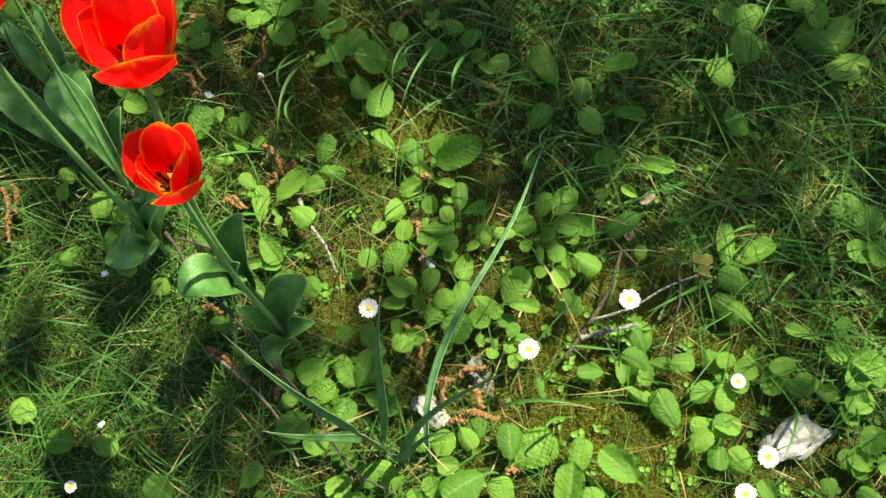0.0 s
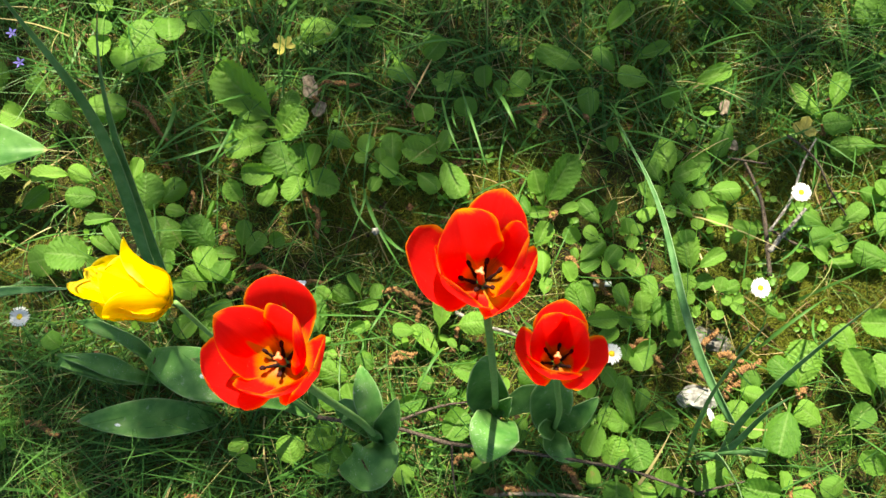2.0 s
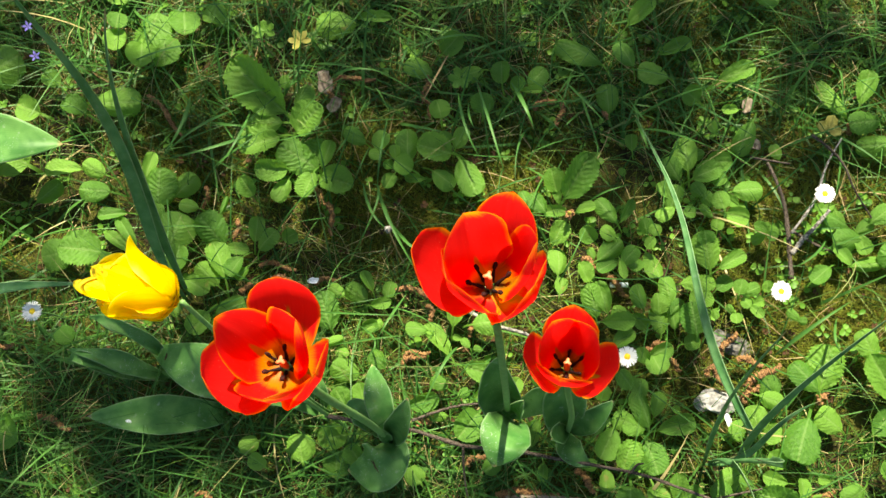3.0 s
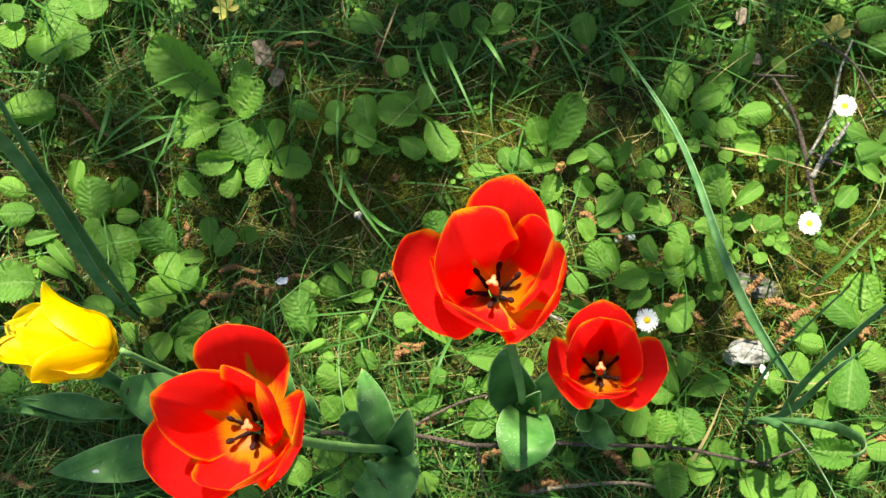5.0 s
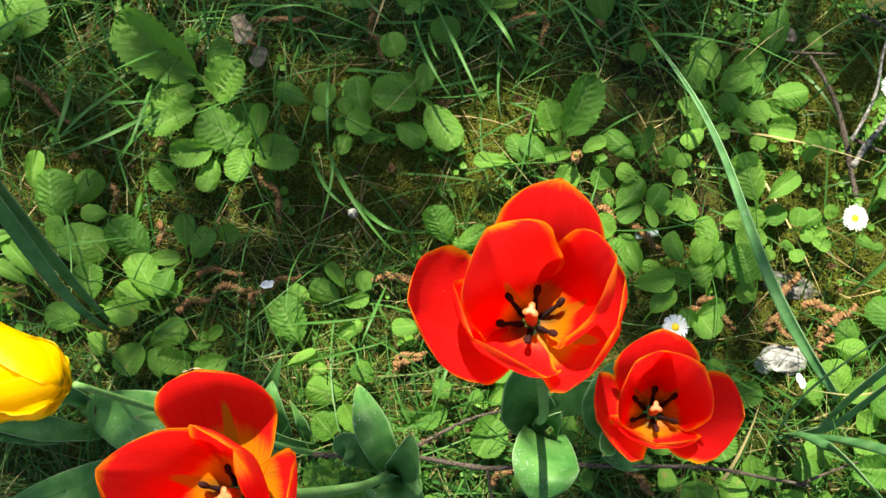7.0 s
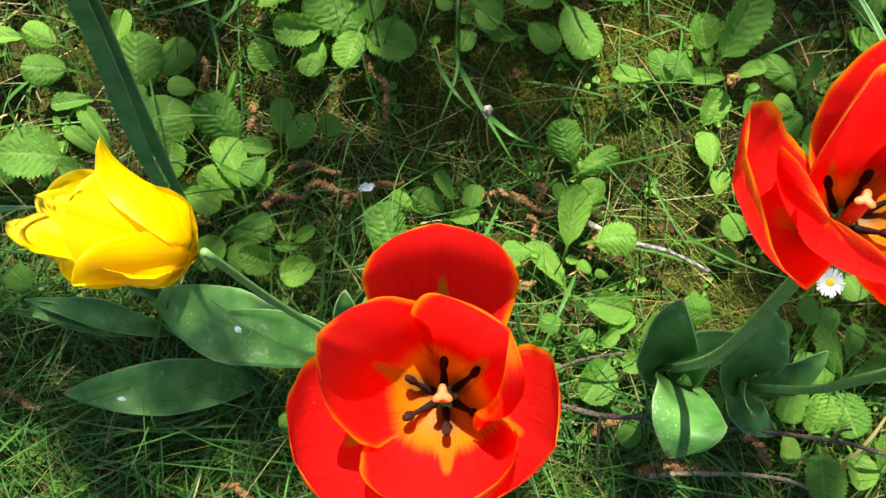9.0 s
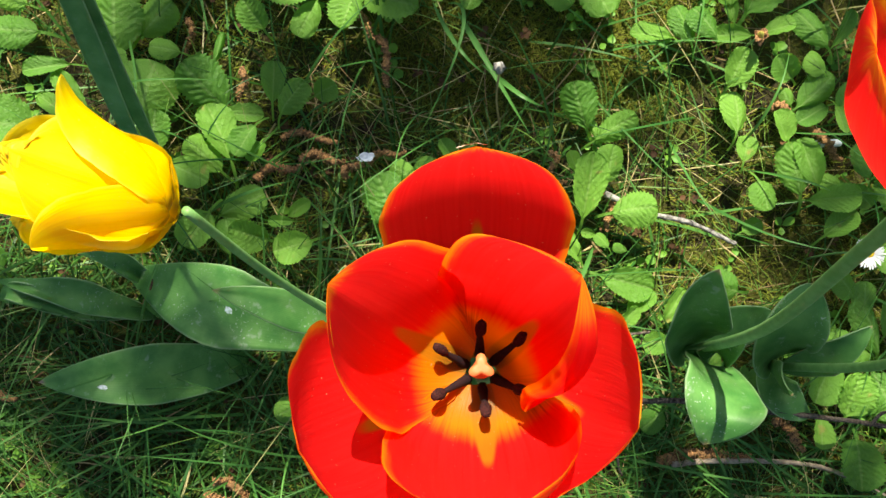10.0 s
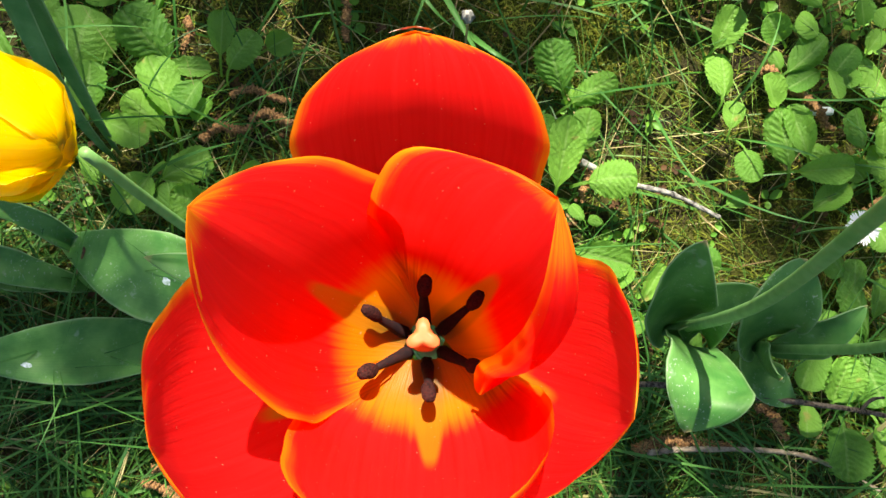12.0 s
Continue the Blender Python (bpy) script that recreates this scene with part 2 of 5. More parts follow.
PAPER = plain("white_scrap", (0.50, 0.54, 0.58), (0.76, 0.78, 0.80), 300.0, 0.6, 0.1)
DEAD_LEAF = plain("dead_leaf", (0.13, 0.095, 0.065), (0.33, 0.27, 0.20), 260.0, 0.8, 0.5, lit=0.15)
YELLOW_LEAF = plain("yellow_leaf", (0.30, 0.29, 0.045), (0.52, 0.47, 0.11), 140.0, 0.6, 0.3, lit=0.3)
VIOLET = plain("blue_petal", (0.16, 0.13, 0.52), (0.28, 0.24, 0.70), 300.0, 0.6, 0.1, lit=0.25)
SCAR = plain("dried_scar", (0.40, 0.17, 0.09), (0.74, 0.52, 0.40), 700.0, 0.8, 0.5)
GOLD = plain("golden_rim", (0.90, 0.42, 0.012), (0.95, 0.58, 0.02), 260.0, 0.5, 0.2, lit=0.4)
CRACK = plain("leaf_crack", (0.020, 0.010, 0.004), (0.11, 0.055, 0.02), 500.0, 0.9, 0.4)
BLOOM = plain("leaf_bloom", (0.20, 0.32, 0.20), (0.62, 0.70, 0.72), 520.0, 0.6, 0.2)
SOIL = soil_skin()

# ---- mesh helpers ----
def mesh_of(name, verts, faces, material, uvs=None, smooth=True):
    me = bpy.data.meshes.new(name)
    me.from_pydata([tuple(v) for v in verts], [], faces)
    if uvs is not None:
        layer = me.uv_layers.new(name="UVMap")
        index = np.empty(len(me.loops), dtype=np.int32)
        me.loops.foreach_get("vertex_index", index)
        layer.data.foreach_set("uv", np.asarray(uvs, dtype=np.float32)[index].ravel())
    me.polygons.foreach_set("use_smooth", [smooth] * len(me.polygons))
    me.materials.append(material)
    me.update()
    return me


def grid_of(name, fn, nu, nv, material, skin=None):
    """A sheet of (nu + 1) x (nv + 1) points fn(u, v), u and v from 0 to 1; skin(u, v) may shift its colours."""
    verts, uvs, faces = [], [], []
    for j in range(nv + 1):
        for i in range(nu + 1):
            verts.append(fn(i / nu, j / nv))
            uvs.append(skin(i / nu, j / nv) if skin else (i / nu, j / nv))
    for j in range(nv):
        for i in range(nu):
            a = j * (nu + 1) + i
            faces.append((a, a + 1, a + nu + 2, a + nu + 1))
    return mesh_of(name, verts, faces, material, uvs)


def part(name, me, parent, label=""):
    ob = new(name, me)
    ob.parent = parent
    return tagged(ob, label)


def thing(name, x, y, z, label, category, group="", kind=""):
    ob = new(name)
    ob.empty_display_size = 0.02
    ob.location = (x, y, z)
    return tagged(ob, label, category, group, kind)


def bezier(points, s):
    """A point and its direction on the smooth line through the control points."""
    p = [Vector(q) for q in points]
    n = len(p) - 1
    at, to = Vector(), Vector()
    for i in range(n + 1):
        at += math.comb(n, i) * s**i * (1 - s) ** (n - i) * p[i]
    for i in range(n):
        to += n * math.comb(n - 1, i) * s**i * (1 - s) ** (n - 1 - i) * (p[i + 1] - p[i])
    return at, to.normalized()


def along(points, s):
    """A point and its direction on a line that passes through all the points."""
    n = len(points) - 1
    i = min(int(s * n), n - 1)
    f = s * n - i
    p = [Vector(points[max(0, min(n, k))]) for k in (i - 1, i, i + 1, i + 2)]
    at = 0.5 * (2 * p[1] + (p[2] - p[0]) * f + (2 * p[0] - 5 * p[1] + 4 * p[2] - p[3]) * f**2 + (3 * p[1] - p[0] - 3 * p[2] + p[3]) * f**3)
    to = 0.5 * ((p[2] - p[0]) + 2 * (2 * p[0] - 5 * p[1] + 4 * p[2] - p[3]) * f + 3 * (3 * p[1] - p[0] - 3 * p[2] + p[3]) * f**2)
    return at, to.normalized()


def tube(name, points, radius, material, rings=14, sides=9, line=along, rough=0.0, seed=0.0, grain=260.0):
    """A closed tube; radius is a function of s from 0 to 1."""
    verts, uvs, faces = [], [], []
    side = None
    for j in range(rings + 1):
        s = j / rings
        at, to = line(points, s)
        side = (side - to * side.dot(to)).normalized() if side is not None else to.orthogonal().normalized()
        other = to.cross(side)
        for i in range(sides):
            a = 2 * math.pi * i / sides
            r = radius(s)
            if rough:
                r *= 1 + rough * noise.noise(Vector((at.x * grain + seed, at.y * grain + math.cos(a) * 1.3, at.z * grain + math.sin(a) * 1.3)))
            verts.append(at + (side * math.cos(a) + other * math.sin(a)) * r)
            uvs.append((i / sides, s))
    for j in range(rings):
        for i in range(sides):
            k = (i + 1) % sides
            faces.append((j * sides + i, j * sides + k, (j + 1) * sides + k, (j + 1) * sides + i))
    faces.append(tuple(range(sides - 1, -1, -1)))
    faces.append(tuple(rings * sides + i for i in range(sides)))
    return mesh_of(name, verts, faces, material, uvs)


def thicken(ob, depth):
    mod = ob.modifiers.new("depth", "SOLIDIFY")
    mod.thickness, mod.offset = depth, 0.0
    return ob


# ---- ground ----
def ground_z(x, y):
    """The lie of the soil: gentle hummocks a few millimetres high."""
    z = -0.018 + 0.007 * np.sin(5.1 * x + 1.3) * np.cos(6.3 * y + 0.4) + 0.005 * np.sin(17 * x + 11 * y) + 0.003 * np.sin(31 * x - 23 * y + 1.0)
    return z + 0.0018 * np.sin(83 * x + 29 * y) * np.sin(71 * y - 37 * x)


near = np.linspace(-1.0, 1.0, 161)
far = np.array([1.2, 1.6, 2.4, 4.0, 8.0, 16.0, 40.0, 120.0])
xs = np.concatenate([-far[::-1], near, far]) - 0.15
ys = np.concatenate([-far[::-1], near, far]) + 0.28
gx, gy = np.meshgrid(xs, ys)
gz = ground_z(gx, gy)
nx = len(xs)
ground_faces = [(j * nx + i, j * nx + i + 1, (j + 1) * nx + i + 1, (j + 1) * nx + i) for j in range(len(ys) - 1) for i in range(nx - 1)]
ground = new("ground", mesh_of("ground", np.stack([gx, gy, gz], -1).reshape(-1, 3), ground_faces, SOIL))
tagged(ground, "dark damp garden soil with moss between the plants", "ground", kind="structure")

rng = np.random.default_rng(11)


def hollow(x, y, cx, cy, r):
    """1 in the middle of a patch, 0 outside."""
    d = np.hypot(x - cx, y - cy) / r
    return np.clip(1.35 - d, 0, 1)


def mossy(x, y):
    m = 0.10 + 0.16 * (np.sin(13 * x + 3) * np.sin(11 * y + 1) > 0.2)
    for cx, cy, r in ((-0.19, 0.335, 0.075), (-0.04, 0.30, 0.07), (0.09, 0.0, 0.10), (0.12, 0.09, 0.09), (-0.14, 0.40, 0.07), (0.16, -0.08, 0.10), (0.25, 0.05, 0.10), (0.2, 0.28, 0.10), (-0.30, 0.53, 0.07), (-0.13, 0.26, 0.05)):
        m = np.maximum(m, hollow(x, y, cx, cy, r))
    return m


def turfy(x, y):
    """How thickly grass grows."""
    t = 0.15 + 0.10 * np.sin(9 * x - 4 * y)
    t = np.where(x + y < -0.10, 0.45, t)
    t = np.maximum(t, 0.95 * np.clip((-0.06 - x - 0.8 * y) / 0.12, 0, 1) * (x < -0.25))
    t = np.maximum(t, 0.60 * np.clip((x + y - 0.24) / 0.12, 0, 1))
    t = np.maximum(t, 0.9 * np.clip((-0.36 - x) / 0.06, 0, 1) * np.clip((0.36 - y) / 0.06, 0, 1))
    t = np.maximum(t, 0.6 * hollow(x, y, -0.27, 0.22, 0.12))
    t = np.maximum(t, 0.5 * hollow(x, y, -0.30, 0.60, 0.14))
    for cx, cy, r in ((-0.19, 0.335, 0.06), (0.09, 0.0, 0.09), (0.12, 0.08, 0.07)):
        t = t * (1 - 0.75 * hollow(x, y, cx, cy, r))
    return t


def scatter(count, weight, x0=-0.85, x1=0.65, y0=-0.40, y1=1.0):
    out = np.empty((0, 2))
    while len(out) < count:
        x, y = rng.uniform(x0, x1, count * 2), rng.uniform(y0, y1, count * 2)
        keep = rng.random(count * 2) < weight(x, y)
        out = np.concatenate([out, np.stack([x, y], -1)[keep]])
    return out[:count]


def blades(name, roots, length, width, lift, droop, material, segs=4, base_z=0.0):
    """Many narrow tapering blades in one mesh; length, width, lift and droop are (low, high)."""
    n = len(roots)
    ln, wd = rng.uniform(*length, n), rng.uniform(*width, n)
    az, el, bend = rng.uniform(0, 2 * math.pi, n), np.radians(rng.uniform(*lift, n)), np.radians(rng.uniform(*droop, n))
    turn = rng.normal(0, 0.35, n)
    at = np.stack([roots[:, 0], roots[:, 1], ground_z(roots[:, 0], roots[:, 1]) + base_z], -1)
    rows = []
    for k in range(segs + 1):
        s = k / segs
        a, e = az + turn * s, el - bend * s
        flat = np.stack([-np.sin(a), np.cos(a), 0.25 * np.sin(a * 3)], -1)
        half = (wd * 0.5 * (1 - 0.96 * s**2))[:, None]
        rows += [at - flat * half, at + flat * half]
        step = (ln / segs)[:, None]
        at = at + step * np.stack([np.cos(e) * np.cos(a), np.cos(e) * np.sin(a), np.sin(e)], -1)
        at[:, 2] = np.maximum(at[:, 2], ground_z(at[:, 0], at[:, 1]) + 0.002)
    verts = np.stack(rows, 1).reshape(-1, 3)
    per = 2 * (segs + 1)
    first = (np.arange(n) * per)[:, None, None]
    quad = np.array([[2 * k, 2 * k + 1, 2 * k + 3, 2 * k + 2] for k in range(segs)])[None]
    faces = (first + quad).reshape(-1, 4)
    me = bpy.data.meshes.new(name)
    me.vertices.add(len(verts))
    me.vertices.foreach_set("co", verts.astype(np.float32).ravel())
    me.loops.add(faces.size)
    me.loops.foreach_set("vertex_index", faces.astype(np.int32).ravel())
    me.polygons.add(len(faces))
    me.polygons.foreach_set("loop_start", (np.arange(len(faces)) * 4).astype(np.int32))
    me.update(calc_edges=True)
    me.polygons.foreach_set("use_smooth", [True] * len(faces))
    me.materials.append(material)
    return me


moss = new("moss", blades("moss", scatter(300000, mossy), (0.003, 0.011), (0.0005, 0.0011), (15, 85), (0, 60), MOSS, 2))
tagged(moss, "cushions of short olive and yellow-green moss on the soil", "moss", kind="stuff")
turf = new("grass", blades("grass", scatter(30000, turfy), (0.022, 0.065), (0.0008, 0.0018), (12, 75), (10, 80), GRASS, 4))
tagged(turf, "thin dark green grass blades growing through the bed", "grass", kind="stuff")
tall = new("long_grass", blades("long_grass", scatter(7000, lambda x, y: 0.16 + turfy(x, y) ** 2 + 0.4 * (x + y > 0.28)), (0.06, 0.14), (0.0007, 0.0021), (15, 70), (20, 75), GRASS_LONG, 7))
tagged(tall, "long loose arching grass blades in the bed", "grass", kind="stuff")
broad = new("broad_grass", blades("broad_grass", scatter(800, lambda x, y: 0.05 + 0.9 * (x + y > 0.26) + 0.25 * (x < -0.40)), (0.05, 0.13), (0.0020, 0.0040), (20, 70), (20, 80), GRASS_LONG, 7))
tagged(broad, "broad fresh green grass blades arching over the bed", "grass", kind="stuff")
litter = new("dry_grass_litter", blades("litter", scatter(1700, lambda x, y: 0.5 + 0 * x), (0.012, 0.08), (0.0004, 0.0012), (-2, 22), (-5, 26), STRAW, 4, 0.006))
tagged(litter, "dry straw-coloured stalks and needles lying on the soil", "plant litter", kind="stuff")

fine = new("fine_grass", blades("fine_grass", scatter(9000, lambda x, y: 0.14 + 0.9 * hollow(x, y, -0.13, 0.19, 0.06) + 0.5 * hollow(x, y, -0.30, 0.30, 0.10) + 0.5 * (x + y < -0.05) + 0.3 * (x + y > 0.25)), (0.035, 0.105), (0.0004, 0.0009), (4, 50), (5, 70), FINE_GRASS, 7))
tagged(fine, "thread-thin light olive grass in loose tufts", "grass", kind="stuff")


def leaflets(name, spots, size, material):
    """Seedlings: knots of three to five small pointed leaves, each bent along its middle."""
    verts, faces = [], []
    for x, y in spots:
        z, first, count = float(ground_z(x, y)) + rng.uniform(0.003, 0.010), rng.uniform(0, 6.283), int(rng.integers(2, 6))
        for q in range(count):
            a, r, up = first + 6.283 * q / count + rng.normal(0, 0.3), rng.uniform(*size), rng.uniform(0.0, 0.7)
            out, side = Vector((math.cos(a), math.sin(a), up)), Vector((-math.sin(a), math.cos(a), 0))
            k, wide = len(verts), rng.uniform(0.55, 0.95)
            for s, w in ((0.15, 0.08), (0.45, 0.62), (0.85, 0.95), (1.25, 0.8), (1.55, 0.1)):
                for c in (-1, 0, 1):
                    verts.append(Vector((x, y, z)) + out * r * s * 1.25 + side * c * w * wide * r + Vector((0, 0, r * (0.22 * abs(c) - 0.16 * s * s))))
            faces += [(k + 3 * i + c, k + 3 * i + c + 1, k + 3 * i + c + 4, k + 3 * i + c + 3) for i in range(4) for c in (0, 1)]
    return mesh_of(name, verts, faces, material)


weeds = new("small_weeds", leaflets("small_weeds", scatter(2000, lambda x, y: 0.30 + 0.5 * (x + 0.4 * y > 0.02) + 0.3 * (np.sin(23 * x) * np.sin(19 * y) > 0.3)), (0.0020, 0.0048), WEED))
tagged(weeds, "tiny round green seedlings and clover leaflets low on the soil", "weeds", kind="stuff")

crumbs = new("leaf_crumbs", leaflets("leaf_crumbs", scatter(1500, lambda x, y: 0.5 + 0.4 * (np.sin(17 * x + 2) * np.sin(21 * y) > 0)), (0.0010, 0.0028), CRUMB))
tagged(crumbs, "crumbled dark brown bits of old leaves on the soil", "plant litter", kind="stuff")

# the lawn round the bed
verge = scatter(36000, lambda x, y: np.clip(2.6 - np.hypot(x + 0.1, y - 0.3), 0.05, 1) * ((np.abs(x + 0.10) > 0.70) | (np.abs(y - 0.30) > 0.65)), -3.2, 3.0, -2.9, 3.5)
lawn = new("lawn_grass", blades("lawn_grass", verge, (0.03, 0.10), (0.002, 0.005), (20, 75), (10, 70), GRASS, 3))
tagged(lawn, "short green grass of the lawn round the bed", "grass", kind="stuff")

# ---- tulips ----
def petal_mesh(name, tip_r, tip_h, width, cup, belly, material, ruffle=0.03, roll=(0.0, 0.0), spread=0.60, blunt=2.6, seed=0.0, flare=0.0, ragged=0.012):
    """A petal from the flower's base to a tip tip_r out and tip_h up the axis (x outward, z along the axis).

    cup: how far it curves across, belly: how far the wall bulges, roll: how far each edge curls inward, spread: where it is widest."""
    spine = [Vector((0.0030, 0, 0)), Vector((max(tip_r, 0.016) * 0.72 * belly, 0, 0.02 * tip_h)), Vector((max(tip_r, 0.012) * 1.02 * belly, 0, 0.52 * tip_h)), Vector((tip_r, 0, tip_h))]
    if flare:
        spine.insert(3, Vector((tip_r * (1 - flare), 0, tip_h * 0.86)))

    def at(u, v):
        v = 1 - (1 - v) ** 1.45
        nick = noise.noise(Vector((u * 5.0, seed * 3.7, 4.4))) + 0.7 * noise.noise(Vector((u * 13.0, seed * 3.7, 9.1)))
        p, to = bezier(spine, v * (1 - ragged * (0.4 + nick) * v**3))
        inward = Vector((-to.z, 0, to.x))
        c = (u - 0.5) * 2
        if v < spread:
            f = v / spread
            wide = 0.38 + 0.62 * (f * (2 - f)) ** 0.80
        else:
            wide = max(0.0, 1 - ((v - spread) / (1 - spread)) ** blunt) ** 0.58
        half = width * 0.5 * wide * (1 + 0.035 * noise.noise(Vector((v * 7.0, math.copysign(2.0, c) + seed, 1.3))))
        bow = cup * (0.55 + 0.45 * (1 - abs(v - 0.5) * 1.6))
        flat, reach = c, 0.0
        side = roll[1] if c > 0 else roll[0]
        if side:
            start = 0.52
            reach = max(0.0, abs(c) - start)
            flat = math.copysign(min(abs(c), start), c)
        ang = flat * bow
        lat, lift = half * math.sin(ang) / bow, half * (1 - math.cos(ang)) / bow
        if reach:
            turn = side * (reach / 0.48) * min(1.0, v * 2.5) * math.pi
            arc = reach * half
            rad = arc / max(turn, 0.02)
            e_lat, e_in = math.copysign(math.cos(ang), c), abs(math.sin(ang))
            lat += math.copysign(1, c) * (abs(e_lat) * rad * math.sin(turn) - e_in * rad * (1 - math.cos(turn)))
            lift += e_in * rad * math.sin(turn) + abs(e_lat) * rad * (1 - math.cos(turn))
        lift += ruffle * half * (noise.noise(Vector((c * 1.6, v * 2.6, seed * 7.3))) + 0.9 * abs(c) ** 3 * math.sin(10 * v + seed * 3) + 0.5 * abs(c) ** 6 * noise.noise(Vector((v * 16, c * 3, seed))))
        lift -= 0.05 * half * math.exp(-((c / 0.14) ** 2)) * v
        q = p + inward * lift
        return (q.x, lat, q.z)

    def skin(u, v):
        return (u, 1 - (1 - v) ** 1.45)

    return grid_of(name, at, 26, 34, material, skin)


def axis_frame(base, axis):
    """The pose of a flower whose z points along axis and whose x keeps close to the world's x."""
    z = Vector(axis).normalized()
    x = (Vector((1, 0, 0)) - z * z.x).normalized()
    y = z.cross(x)
    m = Matrix((x, y, z)).transposed().to_4x4()
    m.translation = base
    return m


def tulip_flower(plant, base, axis, petals, material, scale=1.0, stamens=True, turn=0.0, plain_backs=()):
    """petals: rows of ((x, y, z) of the tip from the base in millimetres, width, cup, belly, further settings of petal_mesh)."""
    m = Matrix.Translation(-plant.location) @ axis_frame(base, axis)
    into = axis_frame((0, 0, 0), axis).to_3x3().inverted()
    made = []
    for k, (tip, wd, cup, belly, more) in enumerate(petals):
        skin = RED_BACK if k in plain_backs else material
        q = into @ (Vector(tip) * 0.001)
        me = petal_mesh("petal", math.hypot(q.x, q.y), q.z, wd * 0.001, cup, belly, skin, seed=1.7 * k + wd * 0.1, **more)
        ob = part("petal", me, plant)
        ob.matrix_local = m @ Matrix.Rotation(math.atan2(q.y, q.x), 4, "Z") @ Matrix.Translation((0, 0, 0.0018 if k > 2 else 0.0))
        made.append(ob)
    if not stamens:
        return made
    body = [(0.0034, 0.0), (0.0040, 0.004), (0.0042, 0.010), (0.0036, 0.016), (0.0028, 0.0178), (0.0040, 0.0190), (0.0043, 0.0200), (0.0030, 0.0206), (0.0, 0.0206)]

    def ovary(u, v):
        f = v * (len(body) - 1)
        i = min(int(f), len(body) - 2)
        r, h = (body[i][q] + (body[i + 1][q] - body[i][q]) * (f - i) for q in (0, 1))
        a = 2 * math.pi * u
        lobe = 1 + (0.36 * math.cos(3 * a) if h > 0.0186 else 0.10 * math.cos(3 * a))
        return (r * lobe * math.cos(a) * scale * 0.64, r * lobe * math.sin(a) * scale * 0.64, h * scale)

    p = part("pistil", grid_of("pistil", ovary, 24, 24, PISTIL), plant, "pale apricot three-lobed pistil")
    p.matrix_local = m @ Matrix.Rotation(radians(turn), 4, "Z")
    for k in range(6):
        spin = Matrix.Rotation(radians(turn + 60 * k + (k % 2) * 5), 4, "Z")
        lean = 0.0098 + 0.0012 * ((k * 7) % 3)
        path = [(0.0045 * scale, 0, 0.001), (0.0075 * scale, 0, 0.006 * scale), (lean * scale, 0, 0.0115 * scale)]
        fil = part("stamen", tube("filament", path, lambda s: (0.0017 - 0.0010 * s) * scale, FILAMENT, 6, 7), plant, "black stamen")
        fil.matrix_local = m @ spin
        tip = Vector(path[2])
        to = Vector((0.55, 0.05 * (k - 2.5), 0.8)).normalized()
        seed_head = [tip - to * 0.0006, tip + to * 0.0022 * scale, tip + to * 0.0048 * scale]
        part("anther", tube("anther", seed_head, lambda s: (0.0005 + 0.0011 * math.sin(math.pi * min(1, 0.08 + s * 0.9)) ** 0.6) * scale, ANTHER, 9, 9, rough=0.35, seed=k), fil, "dark purple-brown pollen head")
    return made


def leaf_mesh(name, points, width, material, fold=0.5, roll=0.0, widest=0.42, wave=0.05, seed=0.0, nu=12, nv=24, neck=0.55):
    """A long leaf along control points: channelled, pointed, with a wavy edge; neck: how slowly it widens from its foot."""

    def at(u, v):
        p, to = bezier(points, v)
        side = to.cross(Vector((0, 0, 1)))
        side = side.normalized() if side.length > 0.15 else Vector((1, 0, 0))
        side = Matrix.Rotation(radians(roll), 3, to) @ side
        up = side.cross(to)
        c = (u - 0.5) * 2
        w = (v / widest) ** neck if v < widest else max(0.0, 1 - ((v - widest) / (1 - widest)) ** 1.9) ** 0.78
        half = width * 0.5 * max(w, 0.16 if v < 0.5 else 0.0)
        ang = c * fold * (1.25 - 0.6 * v)
        lat, high = half * math.sin(ang) / max(fold, 0.01) * 1.0, half * (1 - math.cos(ang)) / max(fold, 0.01)
        high += wave * half * abs(c) ** 2 * math.sin(11 * v + seed + 2.0 * (c > 0)) + 0.14 * half * noise.noise(Vector((c * 1.5, v * 5, seed + points[0][0] * 50)))
        return p + side * lat + up * high

    return grid_of(name, at, nu, nv, material)


def mark(ob, nu, nv, uc, vc, du, dv, slant, material, name, label, lift=0.0007, ragged=0.35):
    """A thin ragged patch lying on a petal or leaf, round the place (uc, vc) of its sheet."""
    me = ob.data

    def on_sheet(u, v):
        fu, fv = min(max(u, 0.0), 0.9999) * nu, min(max(v, 0.0), 0.9999) * nv
        i, j = int(fu), int(fv)
        fu, fv = fu - i, fv - j
        row = j * (nu + 1) + i
        a, b, c, d = (me.vertices[q].co for q in (row, row + 1, row + nu + 1, row + nu + 2))
        return a.lerp(b, fu).lerp(c.lerp(d, fu), fv)

    def at(a, b):
        turn = 2 * math.pi * a
        r = b * (1 + ragged * noise.noise(Vector((math.cos(turn) * 2.2, math.sin(turn) * 2.2, uc * 40 + vc * 17))))
        x, y = du * r * math.cos(turn), dv * r * math.sin(turn)
        u, v = uc + x - slant * y, vc + y + slant * x * dv / max(du, 0.001)
        p = on_sheet(u, v)
        n = (on_sheet(u + 0.02, v) - on_sheet(u - 0.02, v)).cross(on_sheet(u, v + 0.02) - on_sheet(u, v - 0.02)).normalized()
        return p + n * lift

    return part(name, grid_of(name, at, 20, 5, material), ob, label)


